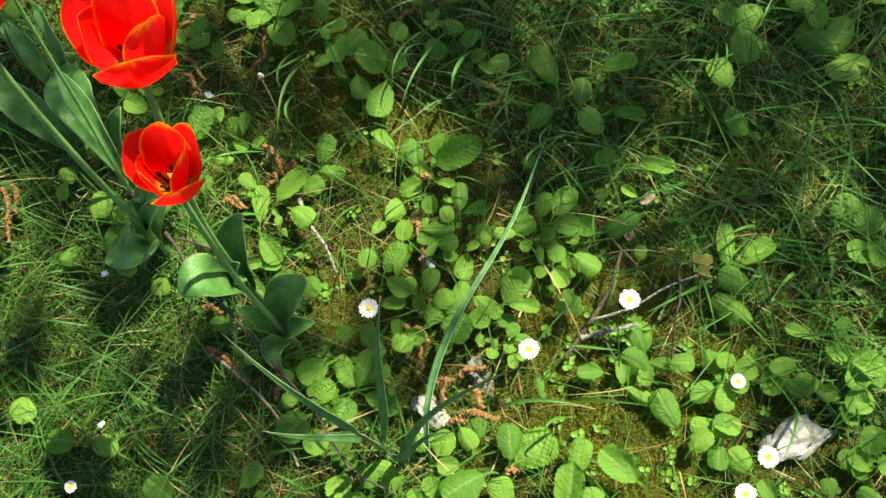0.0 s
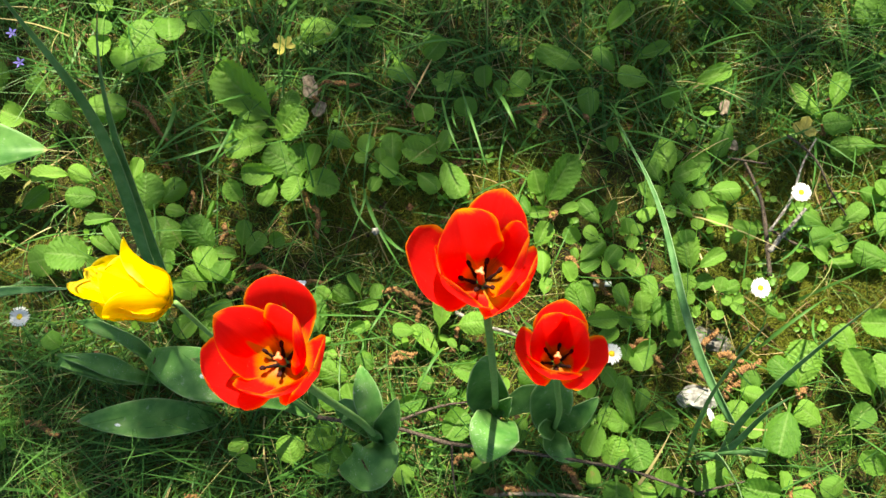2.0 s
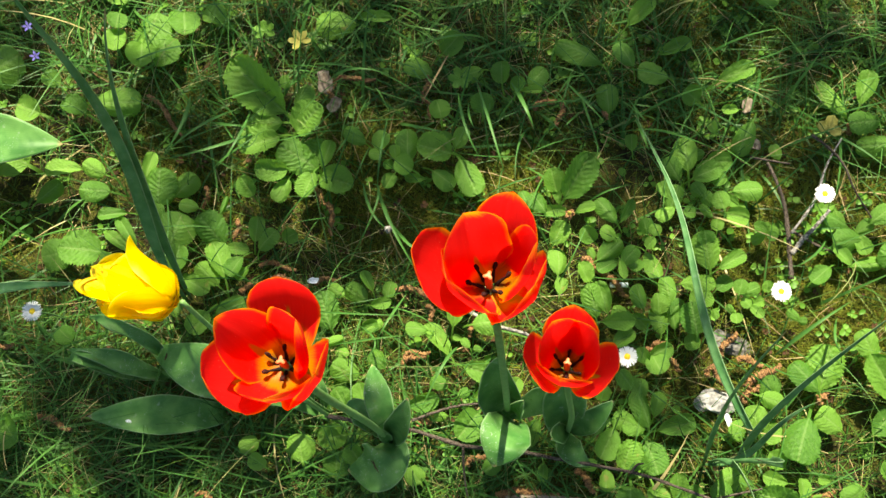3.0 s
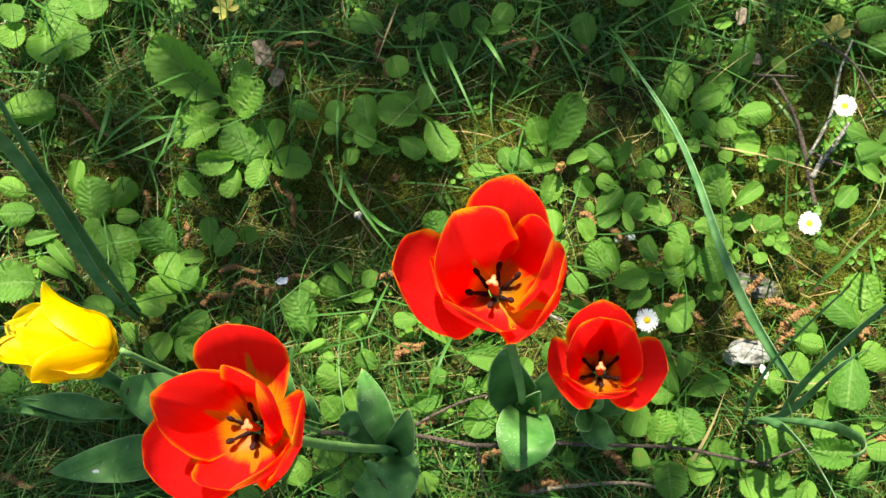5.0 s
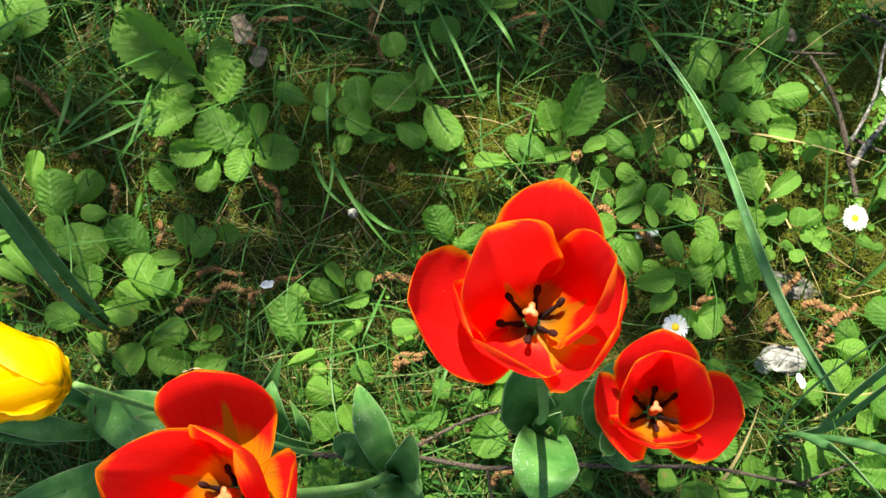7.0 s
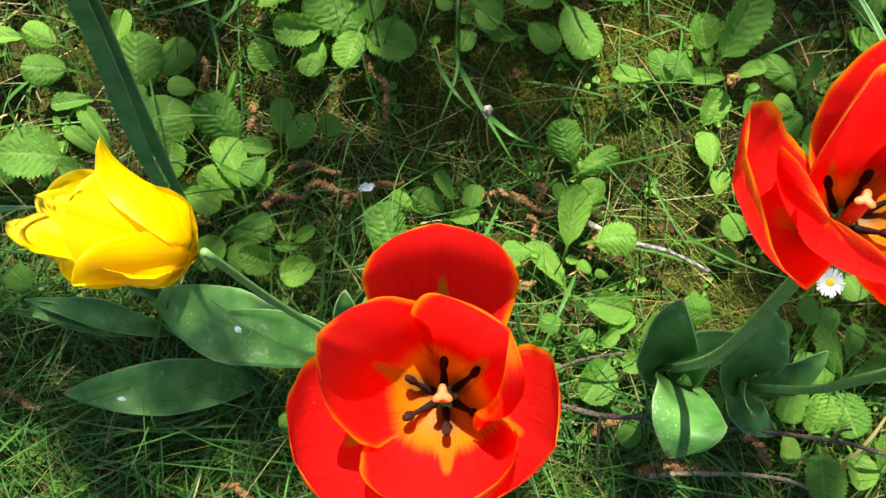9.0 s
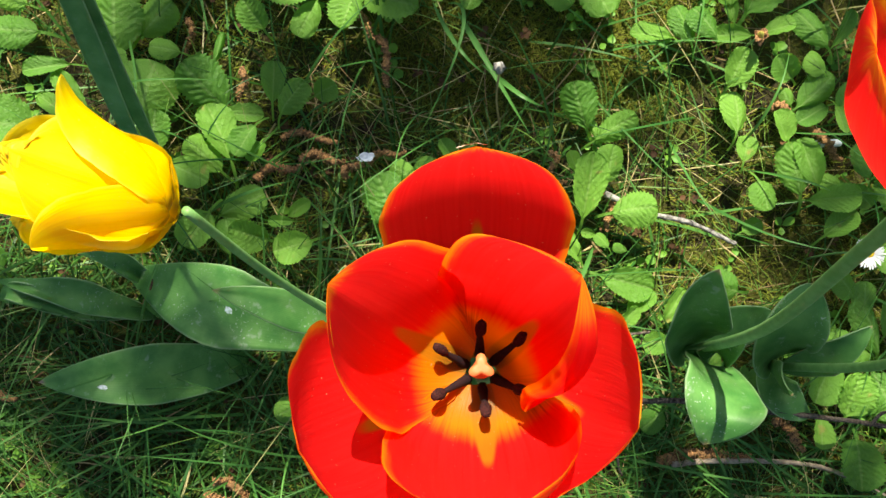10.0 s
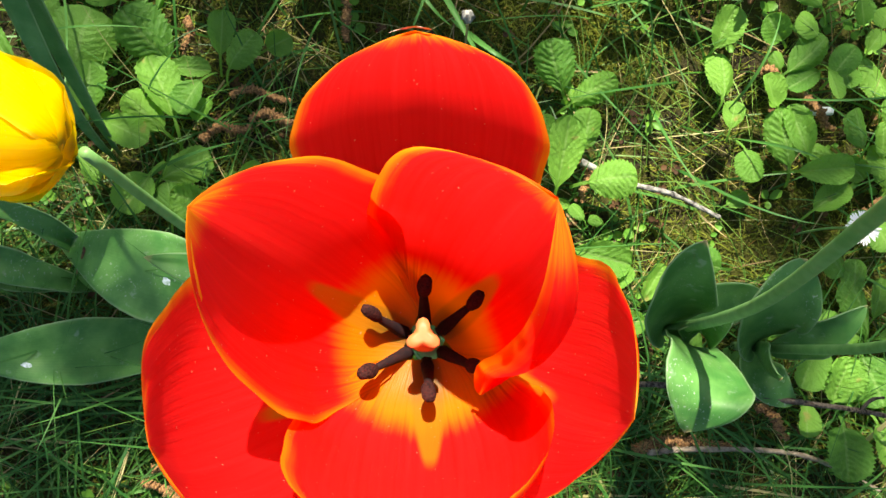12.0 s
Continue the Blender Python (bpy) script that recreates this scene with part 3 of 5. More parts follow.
def tulip_stem(plant, points, r=0.0027):
    moved = [Vector(p) - plant.location for p in points]
    part("stem", tube("stem", moved, lambda s: r * (1.12 - 0.2 * s), TULIP_STEM, 22, 12), plant, "smooth round pale green stem")


def plant_leaf(plant, points, width, material=None, label="", **more):
    moved = [Vector(p) - plant.location for p in points]
    ob = part("leaf", leaf_mesh("leaf", moved, width, material or TULIP_LEAF, **more), plant, label)
    return thicken(ob, 0.0008)


# the red tulip that the camera ends above
t1 = thing("tulip", -0.330, 0.145, float(ground_z(-0.330, 0.145)), "open scarlet tulip with orange petal edges and black stamens", "tulip", "tulips in the bed")
tulip_stem(t1, [(-0.330, 0.145, -0.01), (-0.326, 0.152, 0.06), (-0.320, 0.165, 0.20), (-0.322, 0.187, 0.31), (-0.3201, 0.2028, 0.380)])
petals = tulip_flower(t1, (-0.3203, 0.2030, 0.381), (0.07, 0.13, 1.0), [
    ((28, 35, 36), 44, 0.70, 1.10, {"spread": 0.54, "blunt": 1.9}), ((-30, 15, 50), 48, 0.68, 1.12, {"spread": 0.55, "ruffle": 0.07, "blunt": 1.9}), ((15, -20, 49), 48, 0.78, 1.06, {"spread": 0.50, "ruffle": 0.06, "blunt": 1.8}),
    ((-8, 32, 54), 43, 0.85, 0.92, {"blunt": 1.35, "spread": 0.52}), ((24, 6, 54), 48, 0.95, 0.92, {"roll": (0.95, 0.0), "spread": 0.60, "blunt": 2.3}), ((-13, -15, 50), 46, 0.88, 0.98, {"roll": (0.0, 0.30), "spread": 0.52})], RED, 0.79, True, 50)
mark(petals[0], 26, 34, 0.58, 0.925, 0.26, 0.030, 0.0, SCAR, "scar", "pale brown dried scar on the petal's edge", 0.0007)
mark(petals[3], 26, 34, 0.945, 0.86, 0.055, 0.07, 0.0, GOLD, "golden_rim", "golden yellow patch along the petal's edge", -0.0005)
plant_leaf(t1, [(-0.328, 0.150, 0.03), (-0.318, 0.164, 0.085), (-0.306, 0.190, 0.085), (-0.297, 0.214, 0.050)], 0.030, fold=0.75, widest=0.55)
plant_leaf(t1, [(-0.325, 0.148, 0.045), (-0.318, 0.147, 0.085), (-0.303, 0.153, 0.125), (-0.287, 0.163, 0.132)], 0.028, fold=0.9, widest=0.5)
torn = plant_leaf(t1, [(-0.326, 0.149, 0.05), (-0.330, 0.132, 0.085), (-0.350, 0.132, 0.072), (-0.375, 0.152, 0.036)], 0.052, fold=0.35, widest=0.55, wave=0.16, label="blue-green leaf with a torn brown hole")
mark(torn, 12, 24, 0.50, 0.62, 0.16, 0.008, 1.6, CRACK, "crack", "torn dark brown crack")
mark(torn, 12, 24, 0.55, 0.62, 0.10, 0.010, -2.2, CRACK, "crack", "torn dark brown crack")
plant_leaf(t1, [(-0.328, 0.152, 0.03), (-0.330, 0.185, 0.080), (-0.330, 0.205, 0.085), (-0.341, 0.172, 0.045)], 0.026, fold=0.9)
plant_leaf(t1, [(-0.326, 0.147, 0.055), (-0.323, 0.150, 0.09), (-0.325, 0.158, 0.108), (-0.322, 0.160, 0.115)], 0.012, fold=1.0)

t2 = thing("tulip", -0.226, 0.092, float(ground_z(-0.226, 0.092)), "open scarlet tulip on a tall leaning stem with two broad leaves", "tulip", "tulips in the bed")
tulip_stem(t2, [(-0.226, 0.092, -0.01), (-0.227, 0.099, 0.06), (-0.222, 0.118, 0.20), (-0.211, 0.146, 0.31), (-0.2036, 0.1665, 0.380)])
tulip_flower(t2, (-0.2035, 0.1670, 0.379), (0.10, 0.24, 1.0), [
    ((36, 26, 49), 44, 0.75, 0.95, {"blunt": 2.0, "spread": 0.55}), ((-25, 36, 46), 54, 0.85, 1.00, {"blunt": 2.2, "spread": 0.50}), ((14, -18, 44), 54, 0.80, 1.12, {"spread": 0.60, "ruffle": 0.06}),
    ((7, 32, 53), 45, 0.85, 0.88, {"ruffle": 0.06, "spread": 0.58}), ((27, -3, 57), 42, 0.95, 0.95, {"roll": (0.5, 0.0), "spread": 0.56}), ((-20, 12, 43), 54, 0.85, 1.00, {"roll": (0.2, 0.2), "spread": 0.56})], RED, 0.84, True, 30, (1, 5))
plant_leaf(t2, [(-0.227, 0.097, 0.04), (-0.232, 0.108, 0.09), (-0.220, 0.135, 0.13), (-0.205, 0.140, 0.150)], 0.044, fold=0.9, widest=0.5)
plant_leaf(t2, [(-0.227, 0.096, 0.06), (-0.232, 0.093, 0.125), (-0.248, 0.088, 0.158), (-0.266, 0.075, 0.128)], 0.050, fold=0.45, widest=0.58, wave=0.08)
plant_leaf(t2, [(-0.226, 0.097, 0.06), (-0.226, 0.098, 0.095), (-0.222, 0.100, 0.12), (-0.212, 0.101, 0.130)], 0.022, fold=1.0)
plant_leaf(t2, [(-0.222, 0.092, 0.01), (-0.195, 0.095, 0.06), (-0.185, 0.085, 0.075), (-0.172, 0.075, 0.05)], 0.026, fold=0.5)

t3 = thing("tulip", -0.190, 0.048, float(ground_z(-0.190, 0.048)), "smaller scarlet tulip, wide open, on a shorter stem", "tulip", "tulips in the bed")
tulip_stem(t3, [(-0.190, 0.048, -0.01), (-0.192, 0.055, 0.06), (-0.194, 0.070, 0.18), (-0.195, 0.089, 0.27), (-0.1936, 0.1030, 0.335)], 0.0023)
tulip_flower(t3, (-0.1935, 0.1035, 0.334), (0.10, 0.22, 1.0), [
    ((22, 26, 40), 36, 0.75, 0.90, {"blunt": 2.0}), ((-19, 22, 38), 40, 0.80, 0.92, {"blunt": 2.2}), ((18, -17, 41), 40, 0.80, 0.92, {"blunt": 2.2}),
    ((5, 26, 44), 36, 0.85, 0.90, {}), ((21, 7, 44), 36, 0.85, 0.90, {}), ((-11, -1, 36), 40, 0.80, 1.10, {"roll": (0.2, 0.2), "spread": 0.56})], RED, 0.72, True, 40)
plant_leaf(t3, [(-0.191, 0.052, 0.03), (-0.200, 0.068, 0.07), (-0.175, 0.085, 0.11), (-0.158, 0.090, 0.100)], 0.046, fold=0.7, widest=0.6)
plant_leaf(t3, [(-0.190, 0.050, 0.04), (-0.180, 0.050, 0.08), (-0.165, 0.050, 0.10), (-0.150, 0.052, 0.100)], 0.024, fold=0.8)
plant_leaf(t3, [(-0.192, 0.050, 0.02), (-0.205, 0.045, 0.05), (-0.205, 0.030, 0.055), (-0.195, 0.015, 0.04)], 0.026, fold=0.6)
plant_leaf(t3, [(-0.191, 0.052, 0.03), (-0.205, 0.060, 0.08), (-0.212, 0.062, 0.11), (-0.214, 0.062, 0.125)], 0.022, fold=0.9)

t4 = thing("tulip", -0.358, 0.190, float(ground_z(-0.358, 0.190)), "half-closed bright yellow tulip bent over on a thin stem", "tulip", "tulips in the bed")
tulip_stem(t4, [(-0.358, 0.190, -0.02), (-0.360, 0.212, 0.06), (-0.363, 0.247, 0.14), (-0.364, 0.276, 0.22), (-0.3600, 0.2968, 0.297)], 0.0018)
tulip_flower(t4, (-0.3615, 0.2985, 0.298), (-0.55, 0.83, 0.16), [
    ((-34, 58, -2), 46, 0.90, 0.85, {"spread": 0.5, "ruffle": 0.12, "ragged": 0.07}), ((-46, 52, 3), 48, 0.90, 0.88, {"blunt": 2.4, "spread": 0.55, "ruffle": 0.12, "ragged": 0.07}), ((-47, 38, -14), 40, 0.95, 0.80, {"spread": 0.5, "ruffle": 0.10, "ragged": 0.06}),
    ((5, 47, 22), 34, 0.80, 0.62, {"blunt": 1.35, "spread": 0.40, "ruffle": 0.08, "flare": 0.45}), ((-19, 36, 30), 44, 0.90, 0.66, {"blunt": 3.0, "spread": 0.6, "ruffle": 0.10, "ragged": 0.06}), ((-37, 14, 18), 40, 0.90, 0.66, {"blunt": 1.6, "spread": 0.45, "ruffle": 0.06, "flare": 0.15})], YELLOW, 1.0, False)
worn = plant_leaf(t4, [(-0.362, 0.205, 0.0), (-0.376, 0.232, 0.030), (-0.404, 0.280, 0.115), (-0.430, 0.325, 0.060), (-0.462, 0.368, 0.010)], 0.056, fold=0.4, widest=0.60, wave=0.14, neck=1.7, label="broad dull blue-green leaf with a brown crack and pale specks")
mark(worn, 12, 24, 0.42, 0.88, 0.16, 0.006, 0.8, CRACK, "crack", "narrow dark brown crack")
mark(worn, 12, 24, 0.62, 0.46, 0.07, 0.022, 0.3, BLOOM, "blotch", "small pale waxy blotch")
mark(worn, 12, 24, 0.48, 0.60, 0.04, 0.012, 0.3, BLOOM, "blotch", "small pale waxy blotch")
plant_leaf(t4, [(-0.360, 0.205, 0.0), (-0.364, 0.240, 0.095), (-0.380, 0.270, 0.128), (-0.404, 0.302, 0.126)], 0.026, fold=0.7, widest=0.62, neck=1.3)
plant_leaf(t4, [(-0.370, 0.230, 0.03), (-0.360, 0.252, 0.085), (-0.352, 0.262, 0.10), (-0.345, 0.268, 0.105)], 0.022, fold=0.9)

plant_leaf(t4, [(-0.364, 0.247, -0.000), (-0.358, 0.255, 0.048), (-0.318, 0.266, 0.070)], 0.0170, fold=0.8, wave=0.2)
plant_leaf(t4, [(-0.362, 0.217, 0.000), (-0.351, 0.215, 0.031), (-0.342, 0.243, 0.040)], 0.0110, fold=0.8, wave=0.2)

# curled leaves of a tulip without a flower
t5 = thing("tulip_leaves", -0.455, 0.345, float(ground_z(-0.455, 0.345)), "curled blue-green tulip leaves without a flower", "tulip leaves")
plant_leaf(t5, [(-0.452, 0.345, 0.0), (-0.446, 0.374, 0.060), (-0.462, 0.402, 0.062), (-0.484, 0.422, 0.045)], 0.020, fold=1.0, roll=-24, wave=0.35)
plant_leaf(t5, [(-0.468, 0.336, 0.0), (-0.474, 0.352, 0.050), (-0.494, 0.385, 0.055), (-0.520, 0.412, 0.035)], 0.022, fold=0.9, roll=18, wave=0.35)
plant_leaf(t5, [(-0.478, 0.345, 0.0), (-0.505, 0.372, 0.045), (-0.512, 0.416, 0.050), (-0.526, 0.396, 0.030)], 0.018, fold=1.0, wave=0.30)
t7 = thing("tulip_leaf", -0.440, 0.272, float(ground_z(-0.440, 0.272)), "single broad blue-green tulip leaf lying over the grass", "tulip leaf")
low_leaf = plant_leaf(t7, [(-0.438, 0.270, -0.018), (-0.466, 0.288, 0.040), (-0.498, 0.316, 0.062), (-0.537, 0.344, 0.043)], 0.041, fold=0.55, widest=0.48, wave=0.10)
mark(low_leaf, 12, 24, 0.50, 0.985, 0.30, 0.014, 0.0, DEAD_LEAF, "tip", "dry brown leaf tip")
mark(low_leaf, 12, 24, 0.30, 0.70, 0.05, 0.020, 0.3, BLOOM, "blotch", "small pale waxy blotch")
t6 = thing("tulip_leaves", -0.500, 0.660, float(ground_z(-0.500, 0.660)), "broad glossy pale green leaf lying open", "tulip leaves")
plant_leaf(t6, [(-0.505, 0.665, 0.0), (-0.480, 0.645, 0.060), (-0.440, 0.610, 0.070), (-0.405, 0.580, 0.050)], 0.060, fold=0.3, widest=0.5, wave=0.1)
plant_leaf(t4, [(-0.370, 0.226, 0.0), (-0.362, 0.235, 0.050), (-0.345, 0.252, 0.075), (-0.337, 0.260, 0.060)], 0.022, fold=0.8)

# ---- strap-leaved bulbs ----
def straps(x, y, label, leaves):
    plant = thing("strap_leaved_bulb", x, y, float(ground_z(x, y)), label, "bulb leaves", "strap-leaved bulbs")
    for k, (points, width) in enumerate(leaves):
        plant_leaf(plant, points, width, STRAP_LEAF, fold=0.55, widest=0.30, wave=0.0, seed=k, nu=6, nv=28, roll=12 - 9 * k)


straps(-0.405, 0.385, "two tall blue-green strap leaves standing close together", [
    ([(-0.408, 0.388, -0.010), (-0.390, 0.420, 0.156), (-0.311, 0.445, 0.220), (-0.330, 0.483, 0.295), (-0.317, 0.506, 0.392)], 0.0110),
    ([(-0.404, 0.389, -0.010), (-0.379, 0.413, 0.105), (-0.344, 0.437, 0.175), (-0.327, 0.470, 0.260), (-0.279, 0.464, 0.358)], 0.0095)])
straps(-0.100, -0.056, "sprawling dark blue-green strap leaves of a daffodil", [
    ([(-0.104, -0.058, -0.012), (-0.087, -0.020, 0.071), (-0.090, 0.005, 0.161), (-0.063, 0.033, 0.302)], 0.0080),
    ([(-0.092, -0.068, -0.012), (-0.064, -0.084, 0.012), (-0.108, -0.037, 0.050), (0.030, -0.011, 0.267)], 0.0105),
    ([(-0.107, -0.057, -0.010), (-0.070, -0.086, 0.036), (-0.067, -0.040, 0.098), (-0.024, -0.050, 0.140)], 0.0068),
    ([(-0.100, -0.062, -0.012), (-0.083, -0.052, 0.146), (-0.109, -0.047, 0.292), (-0.148, 0.001, 0.366)], 0.0080),
    ([(-0.101, -0.061, -0.012), (-0.091, -0.040, 0.087), (-0.124, -0.060, 0.185), (-0.149, -0.051, 0.266)], 0.0085),
    ([(-0.053, -0.072, -0.010), (-0.064, -0.063, 0.088), (-0.062, 0.098, 0.045), (0.034, 0.082, 0.074), (0.039, 0.189, 0.041), (0.068, 0.249, 0.018)], 0.0085),])
straps(-0.580, 0.515, "blue-green strap leaf lying low", [
    ([(-0.580, 0.520, -0.01), (-0.555, 0.505, 0.07), (-0.525, 0.482, 0.10), (-0.490, 0.458, 0.10), (-0.455, 0.432, 0.085)], 0.012)])


# ---- primroses ----
def primrose_leaf(k, crinkle=1.0):
    """One leaf, one long and one wide: rounded blade on a short stalk, puckered between the veins, toothed."""
    widest = (0.62, 0.58, 0.54, 0.60, 0.66, 0.60, 0.52, 0.50)[k]
    narrow = (1.15, 0.95, 0.70, 0.85, 1.30, 1.05, 0.55, 0.60)[k]
    blunt = (3.2, 2.8, 2.6, 3.2, 3.0, 2.8, 2.4, 2.5)[k]
    droop, cup = (0.14, 0.22, 0.08, 0.26, 0.18, 0.30, 0.12, 0.20)[k], (0.30, -0.28, 0.42, -0.18, 0.22, -0.34, 0.26, -0.24)[k]

    def at(u, v):
        c = (u - 0.5) * 2
        s = (v - 0.16) / 0.84
        if s < 0.02:
            q = max(0.0, (0.02 - s) / 0.21)
            return (-0.40 * q, c * 0.045, -0.22 * q * q - 0.08 * q)
        s = 1 - (1 - s) ** 1.25
        if s < widest:
            f = max(0.0, s - 0.05) / (widest - 0.05)
            wide = 0.09 + 0.91 * (f * (2 - f)) ** (narrow * 0.66)
        else:
            wide = max(0.0, 1 - ((s - widest) / (1 - widest)) ** blunt) ** 0.50
        half = 0.5 * wide
        edge = max(0.0, abs(c) - 0.86) / 0.14
        tooth = 1 + edge * (0.044 * crinkle * math.sin(84 * s + k) + 0.05 * noise.noise(Vector((s * 6, k * 3.1, c))))
        rows = 9 * s - 2.7 * abs(c) + 0.7 * noise.noise(Vector((s * 3, c * 2, k)))
        pucker = 0.014 * crinkle**1.8 * abs(math.sin(math.pi * rows)) * (1 - abs(c) ** 4) * min(1, s * 3)
        pucker += 0.010 * crinkle * noise.noise(Vector((s * 11, c * 6, k * 2.3))) + edge * 0.016 * crinkle * math.sin(26 * s + 2 * k)
        z = 0.10 * s - droop * s * s + cup * half * c * c + pucker + 0.05 * noise.noise(Vector((s * 2.2, c * 1.6, k * 5.7))) - 0.035 * math.exp(-((c / 0.10) ** 2)) * s
        return (s, c * half * tooth + 0.035 * math.sin(2.2 * s + k) * s, z)

    return grid_of("primrose_leaf", at, 20, 56, PRIMROSE)


PRIMROSE_LEAVES = [primrose_leaf(k) for k in range(8)]
CRINKLED_LEAVES = [primrose_leaf(k, 1.6) for k in range(8)]
pick = random.Random(5)


def primrose(x, y, leaves):
    """leaves: rows of (x, y, azimuth, length, width) in millimetres and degrees from the rosette's centre, and a 1 for a deeply crinkled one."""
    plant = thing("primrose", x, y, float(ground_z(x, y)), "", "primrose", "primroses in the bed")
    deep = sum(len(q) > 5 for q in leaves)
    longest = max(q[3] for q in leaves)
    kind = "deeply crinkled toothed green" if deep * 2 >= len(leaves) else ("small rounded bright green" if longest < 26 else "crinkled rounded bright green")
    tagged(plant, ("single primrose leaf, " + kind) if len(leaves) == 1 else "primrose rosette of " + kind + " leaves")
    for dx, dy, az, ln, wd, *crinkled in leaves:
        shape = pick.choice((2, 6, 7)) if wd > 0.82 * ln else pick.choice((1, 2, 3)) if crinkled else (pick.choice((0, 4, 5)) if wd < 0.62 * ln else pick.choice((0, 1, 3, 5)))
        ob = part("leaf", (CRINKLED_LEAVES if crinkled else PRIMROSE_LEAVES)[shape], plant)
        rise = pick.uniform(2, 26)
        gz = float(ground_z(x + dx * 0.001, y + dy * 0.001)) - plant.location.z
        high = pick.uniform(0.020, 0.034)
        ob.matrix_local = pose(dx * 0.001, dy * 0.001, high + gz, 0, 0, az) @ pose(0, 0, 0, 0, -rise, 0) @ pose(0, 0, 0, pick.uniform(-23, 23)) @ Matrix.Diagonal((ln * 0.00097, wd * 0.00096, ln * 0.00097, 1))
    return plant


primrose(-0.263, 0.645, [(15, 19, -141, 51, 46, 1), (4, -12, -124, 39, 36, 1), (-19, -6, -120, 36, 32)])
primrose(-0.226, 0.649, [(0, 0, -117, 39, 34)])
primrose(-0.288, 0.678, [(-6, -5, -129, 27, 25), (7, 5, -137, 20, 22)])
primrose(-0.363, 0.621, [(0, 0, -43, 53, 32)])
primrose(-0.388, 0.527, [(19, -11, 35, 34, 15), (-12, -4, 135, 34, 24), (-6, 15, 116, 29, 20)])
primrose(-0.211, 0.476, [(1, 5, 99, 81, 46, 1), (16, 27, 50, 16, 11), (-7, -3, 144, 41, 25, 1), (-18, -11, 167, 46, 33, 1), (12, 1, 23, 29, 23, 1), (-4, -19, 1, 43, 36, 1)])
primrose(-0.228, 0.415, [(8, -5, 111, 50, 36, 1), (12, -5, 30, 31, 16), (9, 2, 56, 30, 29, 1), (5, -9, -57, 40, 31, 1), (3, -4, -147, 31, 24, 1), (-16, 13, 142, 36, 24, 1), (-21, 8, -154, 29, 18)])
primrose(-0.289, 0.430, [(0, 0, 85, 25, 20, 1)])
primrose(-0.320, 0.381, [(3, 8, 46, 29, 17), (2, -2, 15, 28, 22, 1), (27, -6, -11, 17, 17), (-14, 5, -166, 26, 20), (-19, -4, -155, 17, 16)])
primrose(-0.340, 0.418, [(11, 18, 34, 24, 6), (-2, -10, 94, 42, 34, 1), (-8, -9, -41, 30, 14)])
primrose(-0.380, 0.369, [(17, 10, 70, 43, 25), (8, 9, 94, 32, 21), (-12, -12, -14, 34, 23), (-14, -7, -163, 29, 24)])
primrose(-0.404, 0.415, [(9, -9, -67, 34, 21), (4, 2, 40, 32, 26), (18, 28, 30, 36, 42), (-16, -4, 107, 29, 25), (-16, -15, -87, 22, 18)])
primrose(-0.399, 0.472, [(10, -6, 52, 29, 20), (26, 10, 51, 44, 36, 1), (0, 23, 148, 32, 14), (-15, -13, 83, 40, 14), (-22, -14, 100, 35, 13)])
primrose(-0.347, 0.470, [(7, -15, 129, 21, 15), (-7, 14, 5, 33, 24)])
primrose(-0.442, 0.472, [(-1, 6, 136, 43, 39, 1), (1, -6, 139, 10, 14)])
primrose(-0.390, 0.327, [(-13, 4, 52, 25, 16), (12, -4, 123, 29, 23, 1)])
primrose(-0.062, 0.420, [(0, 0, 108, 34, 25)])
primrose(-0.005, 0.362, [(-8, 33, 162, 27, 21), (-7, 4, 53, 26, 22), (-1, -11, 36, 19, 16), (4, -13, -38, 24, 9), (14, -15, 11, 27, 22)])
primrose(-0.096, 0.345, [(8, 28, 63, 21, 23), (-1, -6, 28, 25, 18), (-5, -7, 134, 40, 32, 1), (-1, 1, 106, 19, 18), (-3, -15, -102, 45, 29)])
primrose(-0.050, 0.352, [(0, 0, 54, 23, 26)])
primrose(-0.162, 0.392, [(-3, 10, 111, 27, 17), (1, 0, 8, 22, 22), (3, -10, 135, 15, 13)])
primrose(-0.147, 0.353, [(3, 5, 51, 36, 24), (-5, 15, 56, 15, 12), (-9, 14, 142, 12, 11), (1, -7, 115, 22, 22), (-14, 7, -161, 19, 16), (8, -19, 141, 23, 10), (17, -17, -73, 29, 22)])
primrose(0.054, 0.270, [(0, 0, 58, 33, 24)])
primrose(-0.055, 0.226, [(10, 12, 69, 27, 23), (9, 1, 23, 55, 32, 1), (4, 1, 61, 24, 10), (-26, 10, 69, 29, 17), (-14, 2, 81, 26, 20), (7, -12, 138, 29, 13), (10, -16, -25, 22, 14)])
primrose(-0.089, 0.247, [(0, 0, 135, 32, 16)])
primrose(-0.017, 0.152, [(-5, 23, 90, 32, 18), (-2, 22, 20, 28, 11), (15, -3, 65, 17, 18), (-16, 12, 99, 19, 16), (-12, -14, -125, 16, 17), (15, -10, 39, 13, 14), (2, -15, 17, 14, 12), (2, -16, -100, 30, 21)])
primrose(0.033, 0.216, [(12, 8, 52, 19, 14), (-12, -7, 90, 10, 9)])
primrose(0.147, 0.223, [(-15, -2, 108, 21, 23), (15, 2, -23, 41, 21)])
primrose(0.162, 0.180, [(-2, 9, 147, 21, 11), (1, -9, -157, 42, 22)])
primrose(0.122, 0.184, [(0, 0, 70, 15, 11)])
primrose(0.156, 0.122, [(0, 0, 74, 18, 13)])
primrose(0.253, 0.105, [(9, -17, 151, 37, 25), (-11, 7, 80, 49, 20), (2, 9, 34, 39, 21)])
